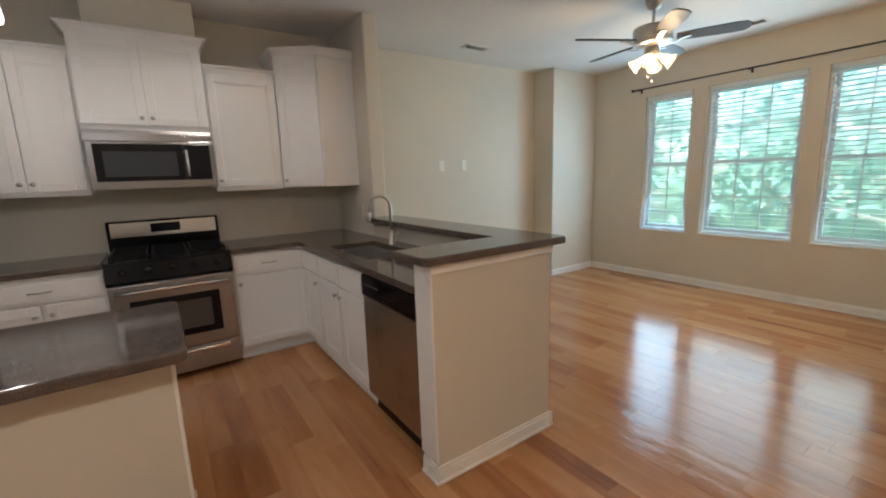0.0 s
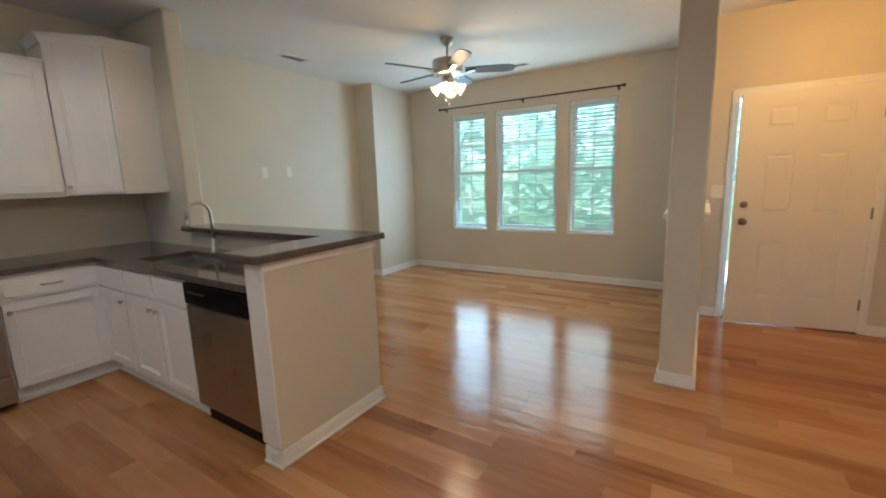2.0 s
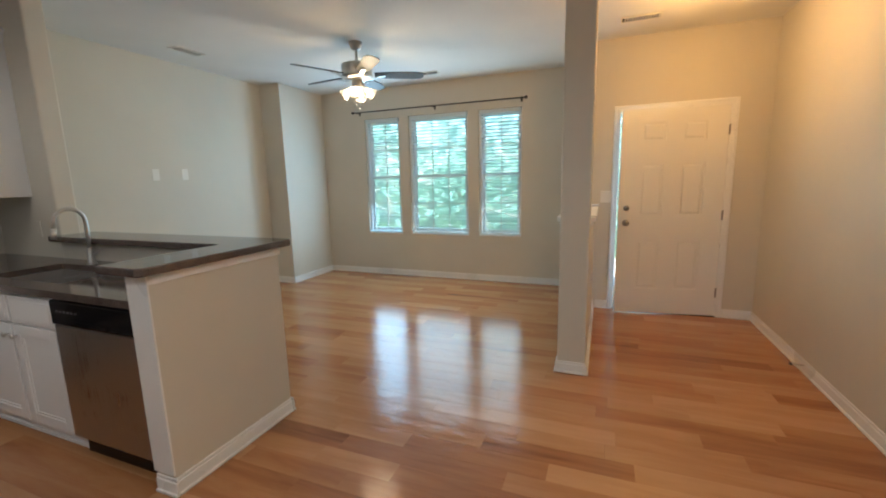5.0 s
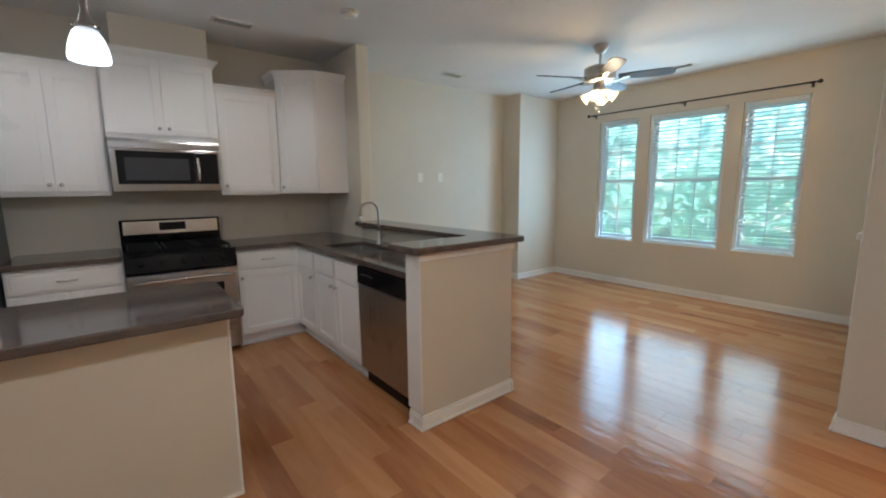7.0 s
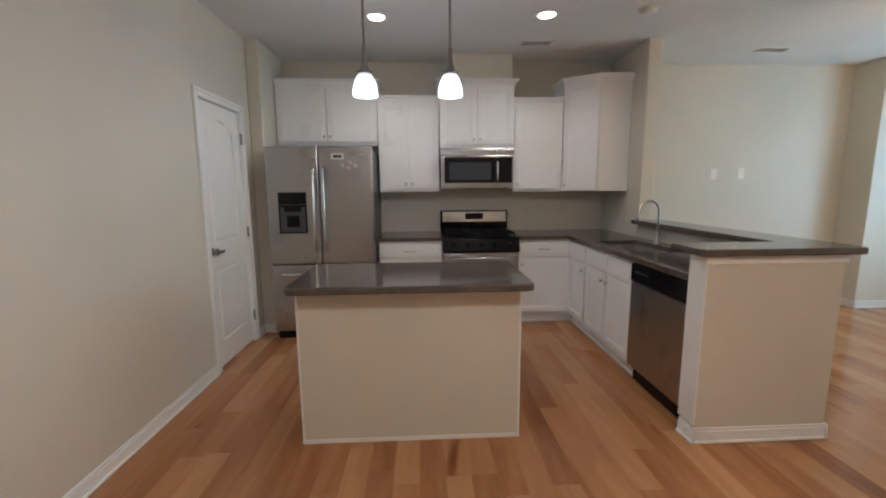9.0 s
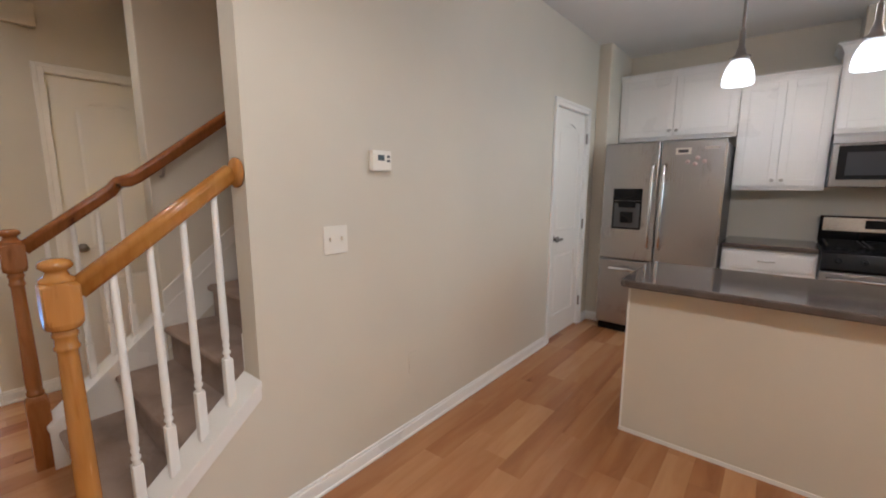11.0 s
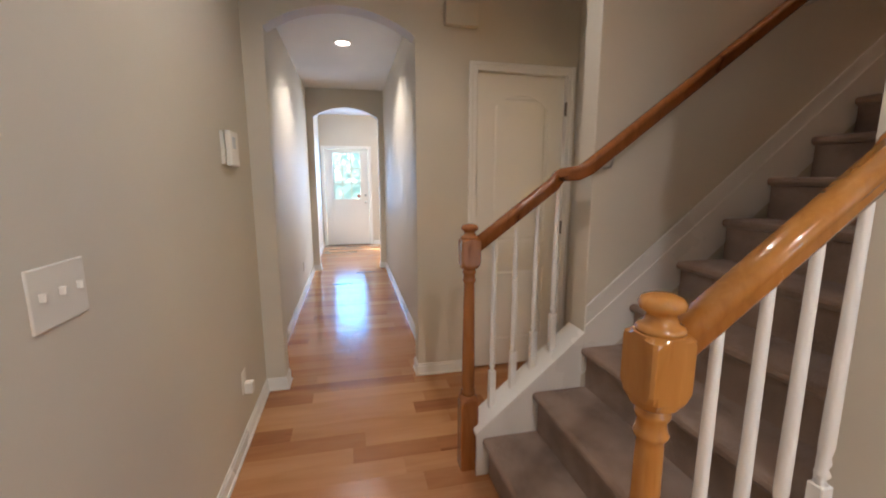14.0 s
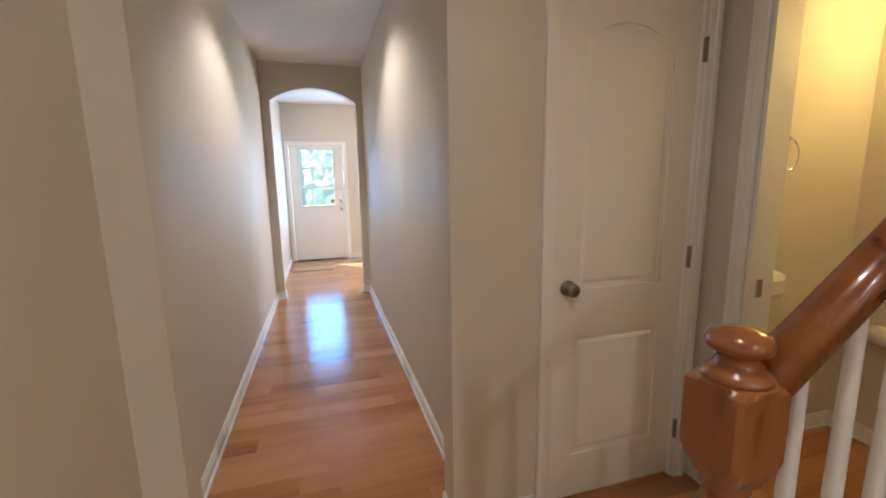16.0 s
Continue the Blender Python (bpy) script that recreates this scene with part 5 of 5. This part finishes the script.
plate("wall_outlet", at((1.03, NORTH, 1.12)), 0.075, 0.12, "beige painted-over outlet above the kitchen worktop", "outlet", 0, 2, finish=WALL)
plate("wall_outlet", at((1.48, 3.45, 1.12)) @ FACE_W, 0.075, 0.12, "beige painted-over outlet on the kitchen wing wall", "outlet", 0, 2, finish=WALL)
ob = plate("wall_outlet", at((-3.89, SOUTH, 0.34)) @ NORTHWARD, 0.075, 0.12, "white outlet with a plugged-in adapter", "outlet", 0, 2)
part("adapter", boxes((-0.025, 0.025, -0.05, -0.007, -0.065, -0.005), r=0.006), PLASTIC, ob)
plate("wall_outlet", at((-6.9, SOUTH, 0.34)) @ NORTHWARD, 0.075, 0.12, "white outlet low on the hall wall", "outlet", 0, 2)
ob = thing("thermostat", at((PANTRY, 0.44, 1.52)) @ FACE_E, "white digital thermostat with a small grey display", "thermostat")
part("case", boxes((-0.06, 0.06, -0.028, 0, -0.048, 0.048), r=0.006), PLASTIC, ob)
part("display", boxes((-0.028, 0.012, -0.0295, -0.026, 0.0, 0.026)), SCREEN, ob)
for z in (0.02, 0.0):
    part("button", boxes((0.03, 0.048, -0.031, -0.026, z - 0.006, z + 0.006), r=0.002), GREY_PLASTIC, ob)
ob = thing("alarm_keypad", at((-3.91, SOUTH, 1.55)) @ NORTHWARD, "white alarm keypad with a pale screen", "alarm keypad")
part("mount", boxes((-0.068, 0.068, -0.016, 0, -0.078, 0.078), r=0.003), PLASTIC, ob)
part("case", boxes((-0.062, 0.078, -0.046, -0.02, -0.086, 0.082), r=0.006), PLASTIC, ob)
part("screen", boxes((-0.04, 0.02, -0.0475, -0.044, -0.002, 0.052)), mat("pale_screen", (0.75, 0.8, 0.82), 0.2), ob)
ob = thing("door_chime", at((ARCH, -0.508, 2.44)) @ FACE_E, "beige door chime box high on the wall", "door chime")
part("cover", boxes((-0.11, 0.11, -0.05, 0, -0.07, 0.07), r=0.006), mat("ivory_plastic", (0.66, 0.6, 0.49), 0.5), ob)
ob = thing("alarm_sensor", at((-4.36, SOUTH, 2.52)) @ NORTHWARD, "small white alarm sensor near the ceiling", "sensor")
part("case", boxes((-0.03, 0.03, -0.045, 0, -0.05, 0.05), r=0.012), PLASTIC, ob)
part("lens", boxes((-0.02, 0.02, -0.048, -0.04, -0.025, 0.01), r=0.003), GREY_PLASTIC, ob)
ob = thing("door_stop", at((3.2, SOUTH + 0.014, 0.06)) @ NORTHWARD, "small spring door stop on the baseboard", "door stop")
part("spring", rod(bmesh.new(), (0, 0, 0), (0, -0.07, 0), 0.006, 8), NICKEL, ob)
part("tip", rod(bmesh.new(), (0, -0.07, 0), (0, -0.085, 0), 0.009, 8), RUBBER, ob)

# powder room
ob = thing("towel_ring", at((-4.50, 0.815, 1.56)) @ FACE_E, "chrome towel ring on the powder room wall", "towel ring")
part("bracket", lathe(bmesh.new(), [(0.026, 0), (0.024, 0.008), (0.01, 0.014), (0.01, 0.05), (0.014, 0.055), (0.001, 0.058)], 16, FRONT), CHROME, ob)
ring = [(0.075 * math.sin(a), -0.045, -0.075 + 0.075 * math.cos(a)) for a in [2 * math.pi * k / 28 for k in range(29)]]
part("ring", sweep(bmesh.new(), ring, circle(0.004, 8), up=(0, 1, 0)), CHROME, ob)
ob = thing("wall_basin", at((-4.50, 0.57, 0.85)), "small white wall-hung basin in the powder room", "sink")
part("basin", boxes((0.0, 0.2, -0.095, 0.13, 0, 0.13), r=0.035), PLASTIC, ob)
part("trap", rod(bmesh.new(), (0.08, 0, -0.25), (0.08, 0, 0.01), 0.02), CHROME, ob)
ob = thing("paper_holder", at((-4.28, 1.43, 0.62)), "chrome paper holder with a white roll", "paper holder")
part("arm", rod(bmesh.new(), (-0.08, -0.06, 0), (0.08, -0.06, 0), 0.006), CHROME, ob)
part("post", rod(bmesh.new(), (0.08, 0, 0), (0.08, -0.065, 0), 0.012), CHROME, ob)
part("roll", rod(bmesh.new(), (-0.055, -0.06, -0.02), (0.055, -0.06, -0.02), 0.05, 20), PLASTIC, ob)


# ---- outside ----
grass = paint("grass", (0.055, 0.1, 0.045), 0.9, 30, 0.8, 0.5)
setting("ground", boxes((4.7, 400, -300, 300, -0.6, -0.3), (-400, -11.2, -300, 300, -0.6, -0.3)), grass, "lawn outside the windows", "ground")
setting("pavement", boxes((4.56, 7.5, -2.6, -0.45, -0.29, -0.02)), paint("concrete", (0.42, 0.41, 0.39), 0.8, 90, 0.4, 0.12), "pale concrete porch slab outside the front door", "pavement")
bark = paint("bark", (0.30, 0.28, 0.25), 0.9, 40, 0.8, 0.3)


def leaf_mat(name, colour):
    m = mat(name, colour, 0.5)
    b = m.node_tree.nodes["Principled BSDF"]
    geo = node(m, "ShaderNodeNewGeometry")
    link(m, ramp(m, geo.outputs["Random Per Island"], [(0.0, tuple(c * 0.8 for c in colour)), (1.0, tuple(min(1, c * 1.5) for c in colour))]), b.inputs["Base Color"])
    out = m.node_tree.nodes["Material Output"]
    tr = node(m, "ShaderNodeBsdfTranslucent")
    tr.inputs["Color"].default_value = (colour[0] * 2.8, colour[1] * 2.5, colour[2] * 2.2, 1)
    mix = node(m, "ShaderNodeMixShader")
    mix.inputs["Fac"].default_value = 0.45
    link(m, b.outputs[0], mix.inputs[1])
    link(m, tr.outputs[0], mix.inputs[2])
    link(m, mix.outputs[0], out.inputs["Surface"])
    return m


LEAF = leaf_mat("leaf", (0.17, 0.27, 0.235))


def tree(x, y, height, spread, leaves, seed, label):
    rnd = random.Random(seed)
    ob = thing("tree", at((x, y, -0.3)), label, "tree", "trees outside the windows")
    bm = sweep(bmesh.new(), [(0, 0, 0), (0.04, 0.05, height * 0.2), (0.0, 0.1, height * 0.45), (0.05, 0.05, height * 0.75)], circle(0.09, 10), up=(1, 0, 0))
    for v in bm.verts:
        f = 1.25 - 0.9 * v.co.z / height
        v.co.x, v.co.y = v.co.x * f, v.co.y * f
    part("trunk", bm, bark, ob)
    tips = []
    for k in range(14):
        a, z0 = rnd.uniform(0, 6.28), height * rnd.uniform(0.1, 0.68)
        reach = spread * rnd.uniform(0.5, 1.0)
        tip = Vector((reach * math.cos(a), reach * math.sin(a), z0 + rnd.uniform(0.1, 0.3) * height))
        mid = tip * 0.5 + Vector((0, 0, z0 * 0.5 + 0.1))
        bm = sweep(bmesh.new(), [(0.0, 0.05, z0), mid, tip], circle(0.022, 6), up=(0.3, 0.2, 1))
        part("limb", bm, bark, ob)
        tips += [tip, mid, tip * 0.8 + mid * 0.2 + Vector((rnd.uniform(-0.4, 0.4), rnd.uniform(-0.4, 0.4), 0.3))]
    verts, faces = [], []
    for k in range(int(leaves * 0.42)):
        c = rnd.choice(tips) + Vector((rnd.gauss(0, 0.38), rnd.gauss(0, 0.38), rnd.gauss(0, 0.33)))
        s = rnd.uniform(0.07, 0.16)
        m = Euler((rnd.uniform(-1, 1), rnd.uniform(-1, 1), rnd.uniform(0, 6.28))).to_matrix()
        n = len(verts)
        for p in ((-s, 0, 0), (0, -s * 0.45, s * 0.1), (s, 0, 0), (0, s * 0.45, s * 0.1)):
            verts.append(c + m @ Vector(p))
        faces.append((n, n + 1, n + 2, n + 3))
    me = bpy.data.meshes.new("crown")
    me.from_pydata(verts, [], faces)
    me.materials.append(LEAF)
    part("crown", me, LEAF, ob)


for k, (x, y, h, s, n) in enumerate(((8.7, 0.2, 3.4, 1.7, 2600), (9.8, 2.3, 3.7, 1.9, 3000), (8.6, 4.9, 3.3, 1.5, 1700), (11.6, 4.6, 4.1, 2.1, 3000), (12.4, 0.7, 4.2, 2.4, 3200), (14.5, 7.6, 4.8, 2.6, 3200), (16.0, 3.2, 4.9, 2.8, 3600), (18.0, 11.0, 5.2, 3.0, 3000), (19.0, -0.5, 5.2, 3.0, 3200), (20.0, 6.0, 5.4, 3.2, 3200))):
    tree(x, y, h, s, n, k + 3, "leafy green tree on the lawn")
for k, (x, y, h, s, n) in enumerate(((-17.0, -1.9, 4.4, 2.0, 2600), (-20.0, 0.4, 5.2, 2.4, 2600), (-21.5, -4.0, 5.4, 2.6, 2600))):
    tree(x, y, h, s, n, k + 40, "leafy green tree behind the back door")


# ---- floor planks ----
def plank_mesh(length, width):
    c, t = 0.0003, 0.014
    a, b = width / 2 - 0.0001, length / 2 - 0.0001
    v = [(-a, -b, -t), (a, -b, -t), (a, b, -t), (-a, b, -t), (-a, -b, -c), (a, -b, -c), (a, b, -c), (-a, b, -c), (-a + c, -b + c, 0), (a - c, -b + c, 0), (a - c, b - c, 0), (-a + c, b - c, 0)]
    f = [(8, 9, 10, 11)]
    for k in range(4):
        j = (k + 1) % 4
        f += [(k, j, j + 4, k + 4), (k + 4, j + 4, j + 8, k + 8)]
    return v, f


FLOOR = thing("floor", at((0, 0, 0)), "glossy hand-scraped hickory plank floor", "floor", "", "structure")
PW = 0.127
rnd = random.Random(11)
shapes = {}
rest_v, rest_f = [], []
near, far = [], []
x = -10.8
while x < 5.22:
    y, top = -1.84, (NORTH if x > -2.35 else 2.52)
    first = rnd.uniform(0.12, 1.1)
    while y < top - 0.02:
        length = first or rnd.choice((0.45, 0.6, 0.75, 0.9, 1.05, 1.2))
        whole = not first and y + length < top
        first = 0.0
        length = min(length, top - y)
        mid = y + length / 2
        (near if whole and -0.6 < x < 4.4 and -1.5 < mid < 3.2 and not (0.9 < x < 1.5 and mid > 1.6) else far).append((x + PW / 2, mid, length))
        y += length
    x += PW
near.sort(key=lambda p: (p[0] - 1.6) ** 2 + (p[1] - 0.7) ** 2)
far += near[300:]
for px, py, length in near[:300]:
    if length not in shapes:
        v, f = plank_mesh(length, PW)
        me = bpy.data.meshes.new("plank")
        me.from_pydata(v, [], f)
        me.materials.append(PLANK)
        shapes[length] = me
    ob = new("plank", shapes[length])
    ob.parent = FLOOR
    ob.location = (px, py, 0)
for px, py, length in far:
    v, f = plank_mesh(length, PW)
    n = len(rest_v)
    rest_v += [(a + px, b + py, c) for a, b, c in v]
    rest_f += [tuple(i + n for i in q) for q in f]
me = bpy.data.meshes.new("planks")
me.from_pydata(rest_v, [], rest_f)
me.materials.append(PLANK_REST)
ob = new("planks", me)
ob.parent = FLOOR
tagged(ob, kind="stuff")
